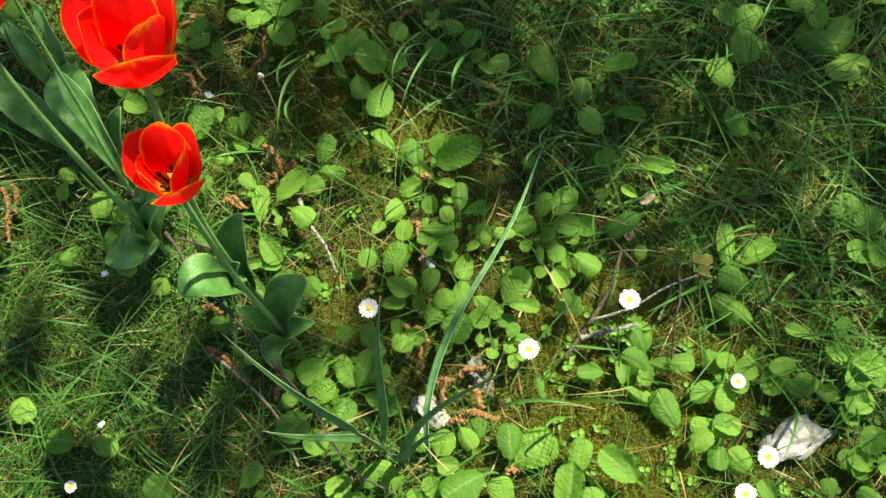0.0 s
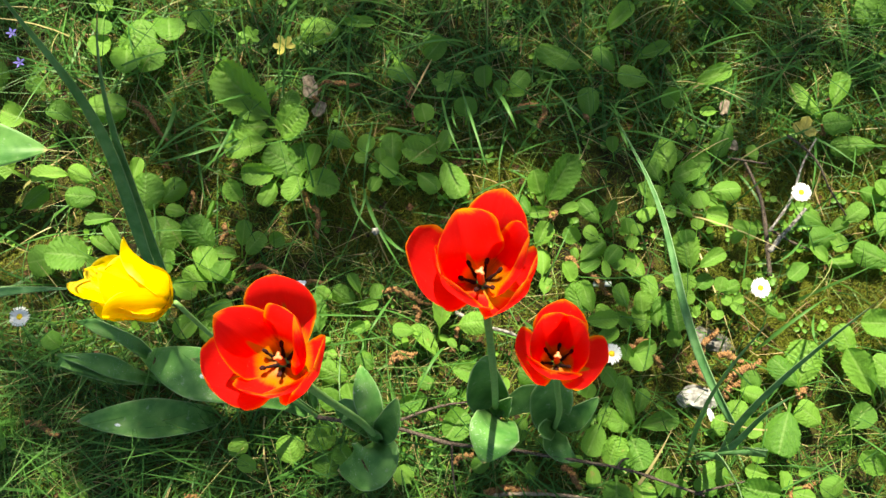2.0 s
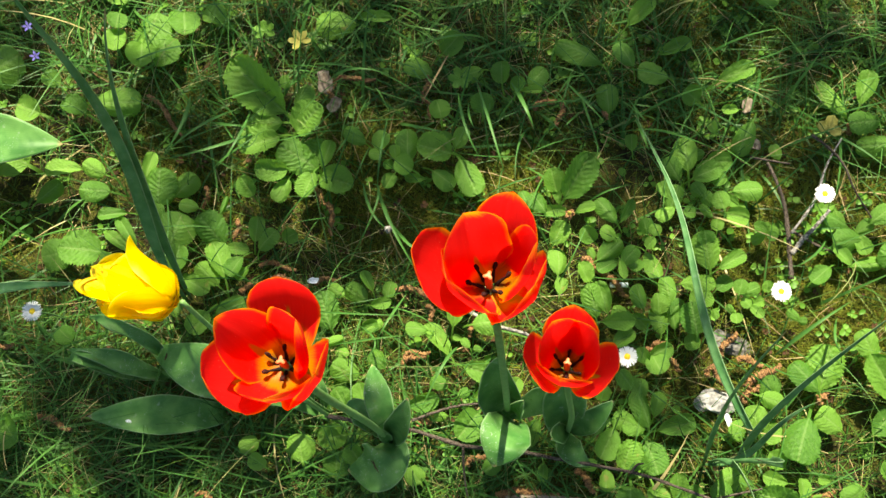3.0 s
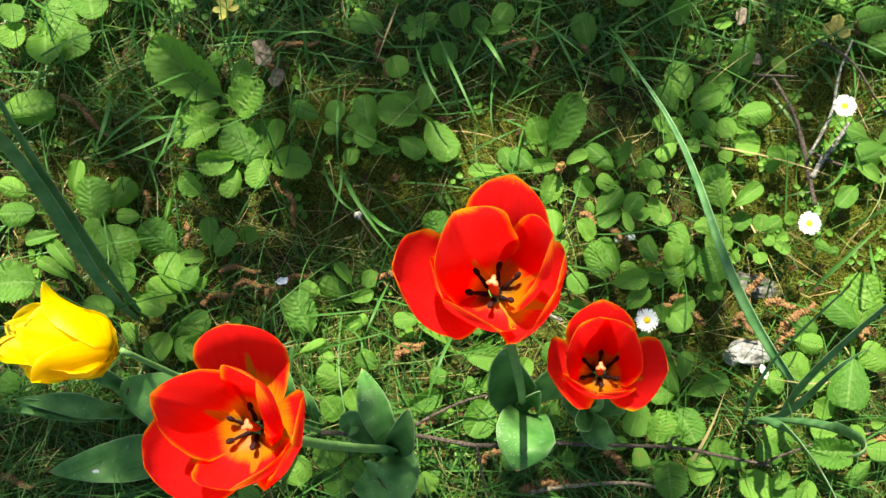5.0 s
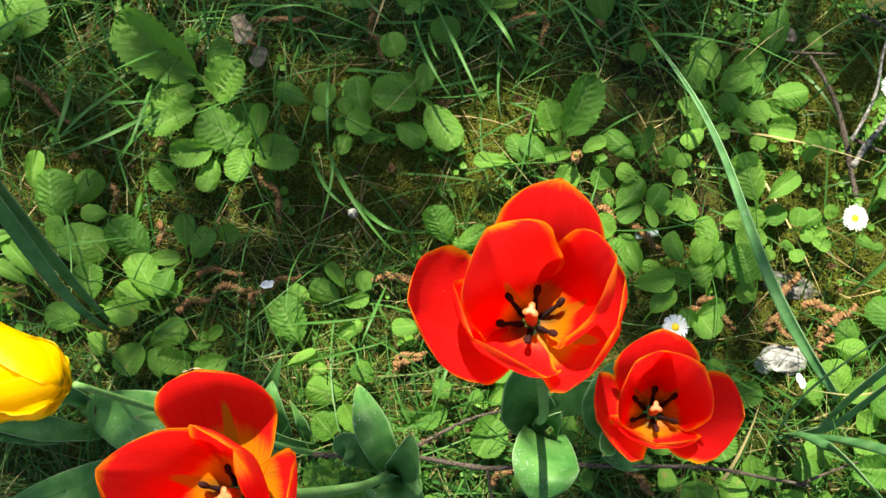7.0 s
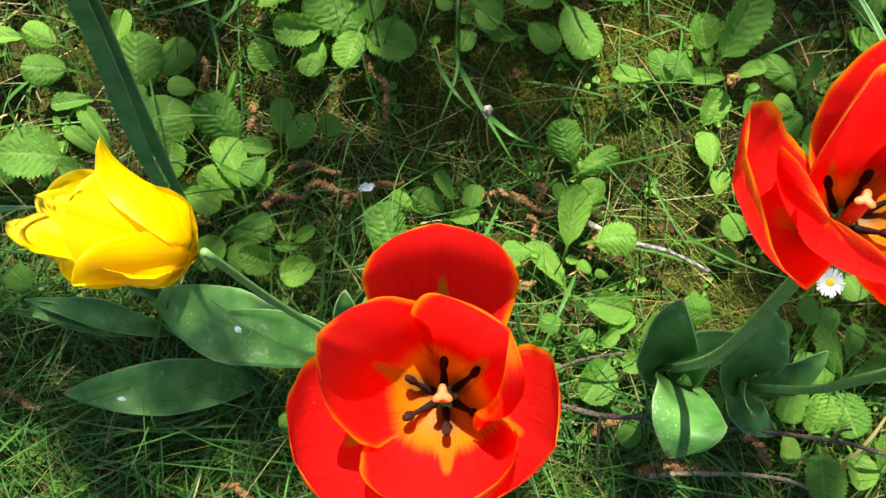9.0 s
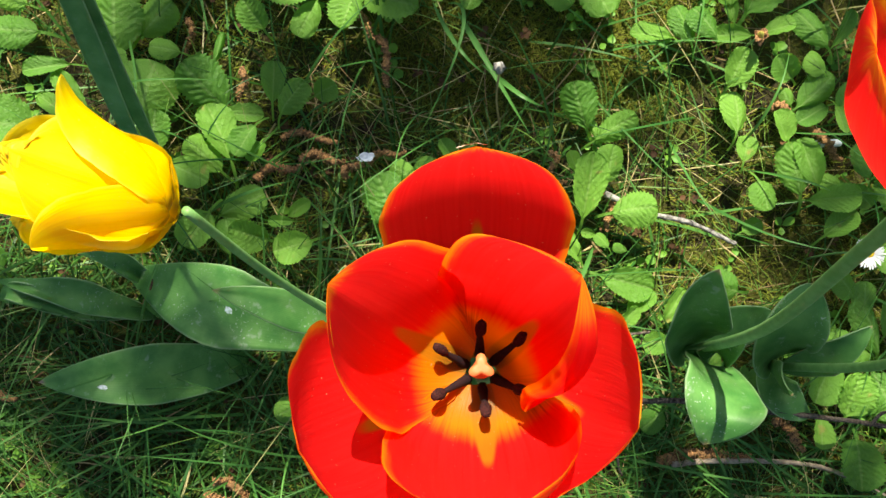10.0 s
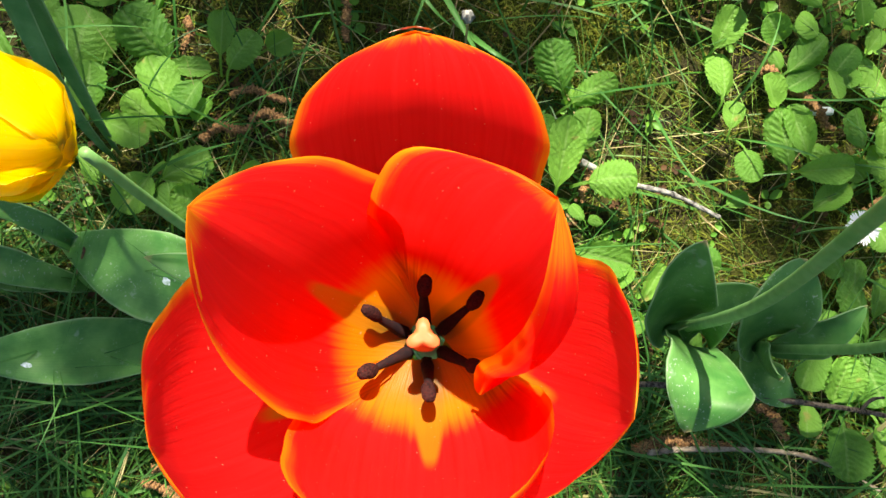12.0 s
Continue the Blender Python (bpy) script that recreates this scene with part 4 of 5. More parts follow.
primrose(0.077, 0.163, [(-4, 8, 57, 38, 26), (10, 14, 18, 16, 12), (-16, 7, 84, 28, 20), (18, 4, -37, 27, 23), (-6, 0, -18, 31, 24), (7, -15, -27, 16, 15), (-12, -21, 83, 18, 16)])
primrose(0.035, 0.152, [(-5, 0, 30, 29, 22), (2, 10, 75, 20, 16), (4, -9, -45, 13, 15), (0, -1, 170, 23, 15)])
primrose(0.072, 0.120, [(17, 8, -32, 32, 23), (9, 16, -83, 25, 11), (-2, -1, 69, 20, 19), (-5, 9, 80, 18, 14), (-2, -5, -52, 24, 21), (13, -9, -16, 8, 10), (-14, -1, 93, 19, 9), (-19, -13, 48, 13, 14)])
primrose(0.019, 0.067, [(16, 37, 60, 14, 20), (1, 14, 59, 42, 29, 1), (4, 11, -9, 33, 16), (-6, -4, -3, 19, 18, 1), (3, -20, 35, 16, 15), (5, -21, -17, 22, 14), (-23, -15, -107, 11, 8)])
primrose(0.087, 0.075, [(0, 0, 118, 18, 12), (0, 0, 177, 18, 11), (0, 0, -38, 12, 12), (0, 0, -110, 12, 11), (0, 0, 52, 12, 11)])
primrose(0.166, 0.014, [(-8, -4, 152, 33, 27), (8, 4, 2, 26, 20)])
primrose(0.163, 0.052, [(1, 1, 166, 17, 10), (1, 1, -138, 13, 11), (-2, -3, -124, 19, 14)])
primrose(-0.098, 0.176, [(14, 23, 23, 29, 21), (-1, -4, 45, 29, 22), (-14, -20, 36, 18, 14)])
primrose(-0.055, 0.153, [(5, 22, 93, 21, 19), (-6, 6, -3, 34, 21), (10, -13, 13, 23, 18), (11, -8, -121, 22, 9), (13, -7, 166, 26, 16), (-6, 9, 76, 13, 9), (-26, -6, 82, 23, 19)])
primrose(-0.041, 0.067, [(10, 13, 64, 29, 18), (-16, 26, 67, 27, 19), (-5, 12, 58, 23, 21), (-17, -4, 52, 30, 22, 1), (3, 6, 9, 19, 14), (-3, -9, 58, 23, 14), (8, -25, 60, 34, 30, 1), (24, 2, -19, 25, 24, 1), (-6, -24, -33, 17, 19, 1)])
primrose(-0.010, 0.090, [(0, 0, -33, 35, 21, 1)])
primrose(0.025, 0.034, [(22, -4, 61, 13, 12), (-2, 8, -75, 12, 14), (5, -4, -15, 12, 11), (1, -2, -87, 18, 11), (-14, 1, -128, 12, 13), (-15, 1, 95, 11, 7)])
primrose(0.052, -0.008, [(1, -1, 101, 16, 10), (-2, 0, -45, 9, 9)])
primrose(-0.066, 0.094, [(-3, -2, 108, 24, 14, 1), (2, 3, -93, 21, 15)])
primrose(-0.100, 0.112, [(1, 3, 61, 37, 23, 1), (13, -1, 68, 36, 18), (-12, 29, -115, 22, 20, 1), (3, -2, -38, 34, 19), (-3, -28, -2, 27, 18)])
primrose(-0.138, 0.120, [(0, 0, -12, 15, 12)])
primrose(-0.090, 0.050, [(8, 5, -16, 27, 18), (12, 4, -108, 21, 24), (3, 0, 81, 20, 15), (-25, -9, 85, 23, 19)])
primrose(0.015, -0.076, [(10, 3, 34, 48, 38, 1), (6, 4, 88, 37, 25), (-17, -6, -158, 48, 35)])
primrose(-0.020, -0.044, [(7, -6, 80, 23, 24), (-6, 6, -60, 25, 19)])
primrose(-0.261, 0.273, [(-2, 0, 112, 28, 21), (7, 2, 78, 25, 12), (-18, 16, 108, 20, 14), (15, -10, 40, 18, 18), (-3, -6, -31, 24, 13)])
primrose(-0.304, 0.256, [(-6, 15, 71, 42, 31, 1), (16, -2, -13, 22, 14), (-24, 10, -24, 25, 10), (-7, -16, 110, 15, 12), (19, -6, -3, 21, 12)])
primrose(-0.516, 0.419, [(0, 0, 90, 20, 20)])
primrose(-0.337, 0.196, [(20, 20, 116, 33, 25), (-8, 5, 78, 25, 23), (8, -7, 64, 27, 18), (-21, -16, 153, 30, 26)])
primrose(-0.400, 0.169, [(-8, 16, 59, 30, 29), (7, -16, 49, 29, 30)])
primrose(-0.367, 0.132, [(4, 13, 88, 28, 21), (-4, -12, 73, 17, 23)])
primrose(-0.331, 0.099, [(0, 0, 87, 20, 21)])
primrose(-0.433, 0.216, [(5, 12, 166, 21, 18), (-5, -12, 102, 20, 19)])
primrose(-0.294, 0.208, [(-2, 2, 56, 19, 15), (3, -1, 90, 23, 17)])
primrose(-0.204, 0.075, [(0, 0, -171, 32, 23)])
primrose(-0.214, 0.031, [(-13, 11, -128, 19, 12), (13, -11, -50, 16, 13)])
primrose(-0.129, 0.008, [(-24, 18, -156, 35, 26), (10, 20, 43, 24, 18), (2, -7, 65, 40, 22), (13, -1, 37, 27, 16), (7, -12, -25, 41, 21), (0, -5, 127, 26, 20), (-7, -14, -115, 34, 30, 1), (-4, 3, 126, 27, 20)])
primrose(-0.167, -0.018, [(-6, 8, 35, 31, 26, 1), (-17, 18, -135, 22, 16), (11, 4, 82, 23, 23, 1), (13, -1, 144, 18, 13), (8, -21, -121, 27, 25), (-9, -8, -139, 35, 31, 1)])
primrose(-0.091, -0.005, [(0, 0, 127, 10, 9)])
primrose(-0.141, -0.085, [(-11, 17, 52, 32, 18), (9, 23, -103, 18, 20), (-6, 4, -63, 30, 27, 1), (5, -18, 3, 23, 14), (1, -28, -21, 23, 19)])
primrose(-0.093, -0.085, [(-18, -11, 99, 26, 21), (11, 6, -143, 26, 24), (6, 6, 167, 22, 17)])
primrose(-0.049, -0.132, [(-11, 17, 125, 25, 15), (-15, -3, 130, 44, 27, 1), (-2, 27, 97, 25, 20), (4, 12, -129, 20, 17), (22, -7, 126, 14, 11), (-10, -19, -171, 27, 17), (10, -28, 124, 24, 20)])
primrose(-0.050, -0.062, [(1, -3, 62, 28, 25), (0, 14, -160, 24, 19), (0, -12, 0, 23, 19)])
primrose(0.026, -0.126, [(-10, 11, 105, 32, 25), (10, -10, 4, 32, 25)])
primrose(-0.125, -0.129, [(0, 0, 15, 20, 17)])
primrose(-0.179, 0.226, [(8, 14, 70, 34, 26, 1), (7, 5, -11, 33, 18, 1), (10, 4, 70, 15, 6), (-7, -22, 37, 27, 21), (-16, -3, 67, 16, 10)])
primrose(-0.218, 0.181, [(4, 16, 41, 47, 23), (20, 7, -34, 31, 25, 1), (-17, 29, 133, 23, 16), (-15, -6, 89, 44, 19), (5, 2, 124, 11, 7), (5, -10, 85, 13, 9), (14, -20, 124, 11, 7), (-12, -18, -56, 39, 23)])
primrose(-0.233, 0.117, [(1, 14, -2, 24, 16), (14, -7, 17, 28, 17), (-12, 0, -170, 36, 31), (8, -20, 133, 21, 16), (-11, 11, 9, 20, 11)])
primrose(-0.297, 0.165, [(0, 0, -24, 35, 19)])
primrose(-0.260, 0.143, [(-11, -10, 152, 15, 11), (7, -1, -4, 14, 11), (5, 10, 108, 20, 15)])
primrose(-0.258, 0.069, [(0, 0, 174, 20, 17)])
primrose(-0.169, 0.094, [(0, 0, 124, 24, 24, 1)])
primrose(-0.146, 0.051, [(0, 0, 43, 17, 16)])
primrose(-0.357, 0.317, [(1, -14, 156, 28, 22), (0, 4, 140, 18, 8), (-1, 9, -9, 20, 10)])
primrose(-0.086, 0.524, [(-1, -3, 144, 46, 32), (0, 2, -41, 41, 14)])
primrose(0.186, -0.042, [(-7, -2, 115, 42, 27), (7, 24, 32, 29, 20), (1, -23, 48, 28, 21)])
primrose(0.211, 0.031, [(0, 0, -54, 25, 19)])
primrose(0.138, -0.091, [(0, 0, 138, 48, 29)])
primrose(0.082, -0.130, [(-10, 5, 84, 57, 29), (11, -5, 91, 41, 29)])
primrose(-0.410, 0.565, [(0, 0, 145, 40, 23)])
primrose(0.031, -0.188, [(0, 0, 99, 34, 25)])
primrose(-0.006, -0.164, [(0, 0, 174, 28, 24)])
primrose(0.095, 0.305, [(-11, 12, 109, 54, 28), (11, -12, 76, 34, 23)])
primrose(0.259, 0.291, [(1, 7, 111, 41, 26), (-1, -7, -63, 37, 26)])
primrose(0.131, 0.332, [(0, 0, 4, 41, 20)])
primrose(0.141, 0.289, [(0, 0, -21, 38, 18)])
primrose(0.081, -0.084, [(0, 0, 76, 35, 22)])
primrose(0.314, -0.109, [(0, 0, 102, 20, 16)])
primrose(0.244, -0.086, [(0, 0, 131, 30, 24)])
primrose(0.256, 0.007, [(0, 0, 106, 19, 13)])
primrose(0.325, 0.038, [(-11, 0, 152, 28, 17), (11, -1, 50, 27, 17)])
primrose(0.369, -0.011, [(0, 0, 108, 26, 21)])
primrose(-0.409, -0.046, [(0, 0, 174, 30, 25)])
primrose(-0.364, -0.058, [(0, 0, 149, 30, 22)])
primrose(-0.306, -0.101, [(0, 0, 139, 32, 29)])
primrose(-0.237, -0.092, [(0, 0, 54, 30, 22)])
primrose(-0.460, -0.024, [(0, 0, 131, 30, 26)])
primrose(0.298, -0.009, [(0, 0, 45, 21, 18)])
primrose(0.344, -0.082, [(0, 0, 137, 23, 20)])
primrose(-0.241, 0.655, [(51, -20, -134, 32, 26)])
primrose(0.103, 0.291, [(26, -30, 128, 35, 25)])
primrose(0.219, 0.034, [(42, 20, 142, 48, 23)])
primrose(-0.449, 0.549, [(-20, 18, -2, 33, 20), (-20, -47, 157, 29, 35)])
primrose(-0.387, 0.640, [(11, 21, 115, 23, 19), (14, -24, 119, 29, 25), (-24, 3, 120, 28, 28)])
primrose(-0.010, 0.375, [(-29, 59, 4, 30, 25)])
primrose(-0.329, 0.083, [(-115, 57, 15, 28, 22)])
primrose(-0.465, 0.685, [(6, 52, 131, 25, 29), (26, 33, -5, 49, 47), (10, -73, 114, 37, 47), (-41, -14, -19, 42, 23)])
primrose(-0.578, 0.401, [(-40, 3, -76, 36, 35)])

# rosettes at the bed's borders, past the middle
for k in range(70):
    for attempt in range(40):
        x, y = pick.uniform(-0.80, 0.55), pick.uniform(-0.35, 0.95)
        inside = -0.36 < x + y < 0.47 and -0.97 < x - y < 0.18
        crowded = any(o.name.startswith("primrose") and o.parent is None and (o.location.x - x) ** 2 + (o.location.y - y) ** 2 < 0.0042 for o in scene.objects)
        if not inside and not crowded and pick.random() > turfy(np.array(x), np.array(y)) * 0.8:
            break
    else:
        continue
    first, count = pick.uniform(0, 360), pick.randrange(3, 7)
    primrose(x, y, [(pick.uniform(-9, 9), pick.uniform(-9, 9), first + 360 * q / count + pick.uniform(-22, 22), pick.uniform(26, 52), pick.uniform(20, 36)) for q in range(count)])


# a loose patch of rosettes on the sunny side
for k in range(20):
    x, y = pick.uniform(0.12, 0.40), pick.uniform(-0.22, 0.03)
    if math.hypot(x - 0.292, y + 0.056) < 0.05:
        continue
    first, count = pick.uniform(0, 360), pick.randrange(2, 6)
    primrose(x, y, [(pick.uniform(-9, 9), pick.uniform(-9, 9), first + 360 * q / count + pick.uniform(-22, 22), pick.uniform(16, 34), pick.uniform(14, 26)) for q in range(count)])


# ---- daisies ----
def daisy(x, y, z, lean=(0.0, 0.0), size=0.0098):
    gz = float(ground_z(x, y))
    flower = thing("daisy", x - lean[0], y - lean[1], gz, "white daisy with a yellow centre on a thin stalk", "daisy", "daisies in the bed")
    top = Vector((lean[0], lean[1], z - gz))
    part("stalk", tube("stalk", [(0, 0, -0.004), top * 0.5 + Vector((0.002, 0.001, 0)), top - Vector((0, 0, 0.001))], lambda s: 0.0007, TULIP_STEM, 8, 6), flower)
    verts, faces = [], []
    for k in range(38):
        a, ln, up = 2 * math.pi * k / 38 + pick.uniform(-0.05, 0.05), size * pick.uniform(0.90, 1.05), pick.uniform(-0.0006, 0.0014)
        side, out = Vector((-math.sin(a), math.cos(a), 0)), Vector((math.cos(a), math.sin(a), 0))
        n = len(verts)
        for r, w, h in ((0.20, 0.35, 0.0), (0.6, 0.85, 0.0008), (0.93, 0.7, 0.0006), (1.0, 0.2, 0.0003)):
            for c in (-1, 1):
                verts.append(top + out * ln * r + side * c * w * 0.00078 + Vector((0, 0, h + up * r + 0.0003 * (k % 2))))
        faces += [(n + 2 * q, n + 2 * q + 1, n + 2 * q + 3, n + 2 * q + 2) for q in range(3)]
    part("petal_ring", mesh_of("petal_ring", verts, faces, DAISY_WHITE), flower, "narrow white petals")

    def dome(u, v):
        a, r = 2 * math.pi * u, 0.0031 * math.sin(v * 1.5)
        return (top.x + r * math.cos(a), top.y + r * math.sin(a), top.z + 0.0022 * math.cos(v * 1.5) - 0.0002)

    part("disc", grid_of("disc", dome, 16, 6, DAISY_YELLOW), flower, "yellow button centre")


daisy(0.041, 0.028, 0.065)
daisy(0.135, 0.071, 0.068, (0.004, 0.006))
daisy(-0.108, 0.071, 0.060, (0.006, -0.004))
daisy(-0.515, 0.450, 0.070)
daisy(0.235, -0.002, 0.030, size=0.007)
daisy(0.251, -0.071, 0.045)
daisy(0.228, -0.103, 0.045)
daisy(-0.398, -0.088, 0.030, size=0.006)


# ---- twigs, catkins and scraps on the ground ----
def twig(label, points, r, material, spurs=()):
    first = points[0]
    tw = thing("twig", first[0], first[1], first[2], label, "twig", "twigs on the ground")
    bent = []
    for i, p in enumerate(points):
        j = 0.0018 if 0 < i < len(points) - 1 else 0.0
        bent.append(Vector(p) - tw.location + Vector((pick.uniform(-j, j), pick.uniform(-j, j), pick.uniform(-j, j) * 0.5)))
    part("branch", tube("branch", bent, lambda s: r * (1.1 - 0.45 * s) * (1 + 0.25 * max(0, math.sin(s * 40)) ** 8), material, 40, 8, rough=0.35), tw)
    for spur in spurs:
        part("spur", tube("spur", [Vector(p) - tw.location for p in spur], lambda s: r * 0.62 * (1.1 - 0.5 * s), material, 14, 7, rough=0.35), tw)


twig("long thin dark twig with side shoots, lying over the leaves", [(-0.361, 0.205, 0.035), (-0.335, 0.175, 0.045), (-0.305, 0.144, 0.050), (-0.277, 0.102, 0.055), (-0.245, 0.072, 0.052), (-0.214, 0.038, 0.050), (-0.170, -0.015, 0.040), (-0.145, -0.055, 0.035), (-0.123, -0.086, 0.030)], 0.0019, BARK,
     [[(-0.277, 0.102, 0.055), (-0.290, 0.085, 0.035), (-0.303, 0.064, 0.012), (-0.306, 0.055, 0.006)], [(-0.130, -0.078, 0.032), (-0.108, -0.088, 0.034), (-0.086, -0.099, 0.035)], [(-0.172, -0.013, 0.041), (-0.163, -0.010, 0.046), (-0.158, -0.012, 0.050)]])
twig("thin brown twig lying on leaves", [(-0.300, 0.150, 0.045), (-0.275, 0.142, 0.045), (-0.255, 0.132, 0.042), (-0.235, 0.119, 0.040)], 0.0013, BARK)
twig("forked black twig beside the moss", [(0.077, 0.025, 0.012), (0.098, 0.054, 0.016), (0.119, 0.084, 0.020), (0.130, 0.108, 0.020), (0.137, 0.128, 0.020)], 0.0022, BARK, [[(0.129, 0.143, 0.016), (0.140, 0.128, 0.020), (0.154, 0.113, 0.018)]])
twig("bleached grey twig on the moss", [(0.093, 0.044, 0.016), (0.112, 0.050, 0.022), (0.128, 0.052, 0.026), (0.146, 0.054, 0.030)], 0.0024, GREY_BARK)
twig("thin bleached grey stalk", [(0.103, 0.060, 0.026), (0.140, 0.072, 0.030), (0.175, 0.088, 0.030), (0.206, 0.100, 0.030)], 0.0013, GREY_BARK)
twig("thin brown twig crossing another", [(0.187, 0.121, 0.028), (0.190, 0.098, 0.032), (0.187, 0.075, 0.030), (0.183, 0.055, 0.026), (0.178, 0.020, 0.018)], 0.0012, BARK)
twig("short dark twig on the moss", [(0.112, 0.058, 0.012), (0.122, 0.034, 0.010), (0.132, 0.014, 0.008)], 0.0014, BARK)
twig("mottled grey twig half hidden in grass", [(-0.191, 0.200, 0.006), (-0.181, 0.174, 0.010), (-0.163, 0.148, 0.008), (-0.149, 0.118, 0.008)], 0.0019, GREY_BARK)
twig("smooth reddish stalk on the ground", [(-0.277, 0.039, 0.006), (-0.250, 0.020, 0.010), (-0.206, -0.022, 0.010), (-0.184, -0.073, 0.006)], 0.0017, DEAD_LEAF)


def catkin(x0, y0, x1, y1, bow=0.004, r=0.0024):
    """A shed catkin: a limp brown string of tiny scales."""
    a, b = Vector((x0, y0, 0)), Vector((x1, y1, 0))
    side = Vector((-(b - a).y, (b - a).x, 0)).normalized()
    c = thing("catkin", x0, y0, float(ground_z(x0, y0)), "shed brown catkin lying on the soil", "catkin", "catkins on the ground")
    line = []
    for k in range(6):
        s = k / 5
        p = a.lerp(b, s) + side * bow * math.sin(s * 5.2)
        p.z = float(ground_z(p.x, p.y)) + 0.0190 + 0.004 * math.sin(s * 7 + x0 * 40) ** 2
        line.append(p - c.location)
    ln = (b - a).length
    part("spike", tube("spike", line, lambda s: 1.15 * r * (0.55 + 0.45 * math.sin(math.pi * min(1, 0.1 + s)) ** 0.4) * (1 + 0.22 * math.sin(s * ln * 3300)), CATKIN, max(40, int(ln * 2000)), 12, rough=0.95, seed=x0 * 90, grain=620.0), c)


catkin(-0.312, 0.592, -0.307, 0.534, 0.003, 0.0019)
catkin(-0.159, 0.468, -0.150, 0.484, 0.003, 0.0024)
catkin(-0.148, 0.484, -0.110, 0.459, 0.003, 0.0020)
catkin(-0.065, 0.430, -0.085, 0.404, 0.003, 0.0020)
catkin(-0.085, 0.404, -0.092, 0.383, 0.003, 0.0020)
catkin(-0.001, 0.325, 0.024, 0.321, 0.003, 0.0024)
catkin(0.026, 0.314, 0.005, 0.293, 0.003, 0.0022)
catkin(0.058, 0.290, 0.053, 0.267, 0.003, 0.0022)
catkin(0.232, 0.098, 0.259, 0.109, 0.003, 0.0024)
catkin(0.227, 0.076, 0.243, 0.079, 0.003, 0.0022)
catkin(-0.323, 0.474, -0.337, 0.455, 0.003, 0.0020)
catkin(-0.318, 0.423, -0.331, 0.407, 0.003, 0.0020)
catkin(-0.237, 0.401, -0.234, 0.380, 0.003, 0.0022)
catkin(-0.234, 0.380, -0.249, 0.349, 0.003, 0.0022)
catkin(-0.069, 0.170, -0.063, 0.151, 0.003, 0.0022)
catkin(-0.065, 0.150, -0.057, 0.113, 0.003, 0.0024)
catkin(-0.082, 0.064, -0.069, 0.042, 0.003, 0.0020)
catkin(-0.070, 0.044, -0.062, 0.025, 0.003, 0.0022)
catkin(-0.071, 0.060, -0.054, 0.049, 0.003, 0.0020)
catkin(-0.049, 0.004, -0.032, 0.011, 0.003, 0.0020)
catkin(-0.027, 0.010, -0.001, 0.022, 0.003, 0.0022)
catkin(-0.017, -0.001, -0.001, -0.018, 0.003, 0.0024)
catkin(-0.028, -0.027, 0.012, -0.028, 0.003, 0.0028)
catkin(-0.039, -0.037, -0.018, -0.029, 0.003, 0.0026)
catkin(0.017, -0.082, 0.029, -0.077, 0.003, 0.0024)
catkin(-0.063, -0.146, -0.027, -0.149, 0.003, 0.0030)
catkin(-0.276, 0.201, -0.250, 0.195, 0.003, 0.0020)
catkin(-0.300, 0.144, -0.287, 0.142, 0.003, 0.0020)
catkin(-0.287, 0.085, -0.266, 0.084, 0.003, 0.0022)
catkin(-0.282, 0.045, -0.233, 0.011, 0.003, 0.0030)
catkin(-0.209, 0.017, -0.204, -0.009, 0.003, 0.0026)
catkin(-0.588, 0.384, -0.565, 0.353, 0.003, 0.0024)
catkin(-0.039, -0.014, -0.043, 0.009, 0.003, 0.0018)
catkin(-0.359, 0.360, -0.329, 0.351, 0.004, 0.0022)
catkin(-0.329, 0.351, -0.304, 0.334, 0.004, 0.0022)
catkin(-0.328, 0.370, -0.299, 0.347, 0.004, 0.0019)
catkin(-0.313, 0.322, -0.298, 0.326, 0.004, 0.0020)
catkin(-0.295, 0.319, -0.270, 0.313, 0.004, 0.0019)
catkin(-0.234, 0.264, -0.201, 0.224, 0.004, 0.0022)
catkin(-0.200, 0.244, -0.204, 0.232, 0.004, 0.0020)
catkin(-0.220, 0.232, -0.225, 0.213, 0.004, 0.0020)
catkin(-0.190, 0.200, -0.202, 0.178, 0.004, 0.0020)
catkin(-0.272, 0.204, -0.245, 0.196, 0.004, 0.0020)
catkin(-0.510, 0.228, -0.494, 0.196)
catkin(-0.520, 0.226, -0.501, 0.166)
catkin(-0.604, 0.478, -0.565, 0.461)


def lump(name, x, y, z, size, label, category, material, seed, turn=0.0):
    me = bpy.data.meshes.new(name)
    bm = bmesh.new()
    bmesh.ops.create_icosphere(bm, subdivisions=3, radius=1.0)
    for v in bm.verts:
        cell = noise.cell_vector(v.co * 1.6 + Vector((seed, seed, 0)))
        d = 1 + 0.26 * noise.noise(v.co * 1.7 + Vector((seed, 0, 0))) + 0.34 * (cell.x - 0.5) + 0.10 * noise.noise(v.co * 6.5 + Vector((0, seed, 0)))
        v.co = Vector((v.co.x * size[0], v.co.y * size[1], v.co.z * size[2] * (0.7 + 0.6 * cell.y))) * d
    bm.to_mesh(me)
    bm.free()
    me.materials.append(material)
    ob = new(name, me)
    ob.matrix_world = pose(x, y, z, 0, 0, turn)
    return tagged(ob, label, category)


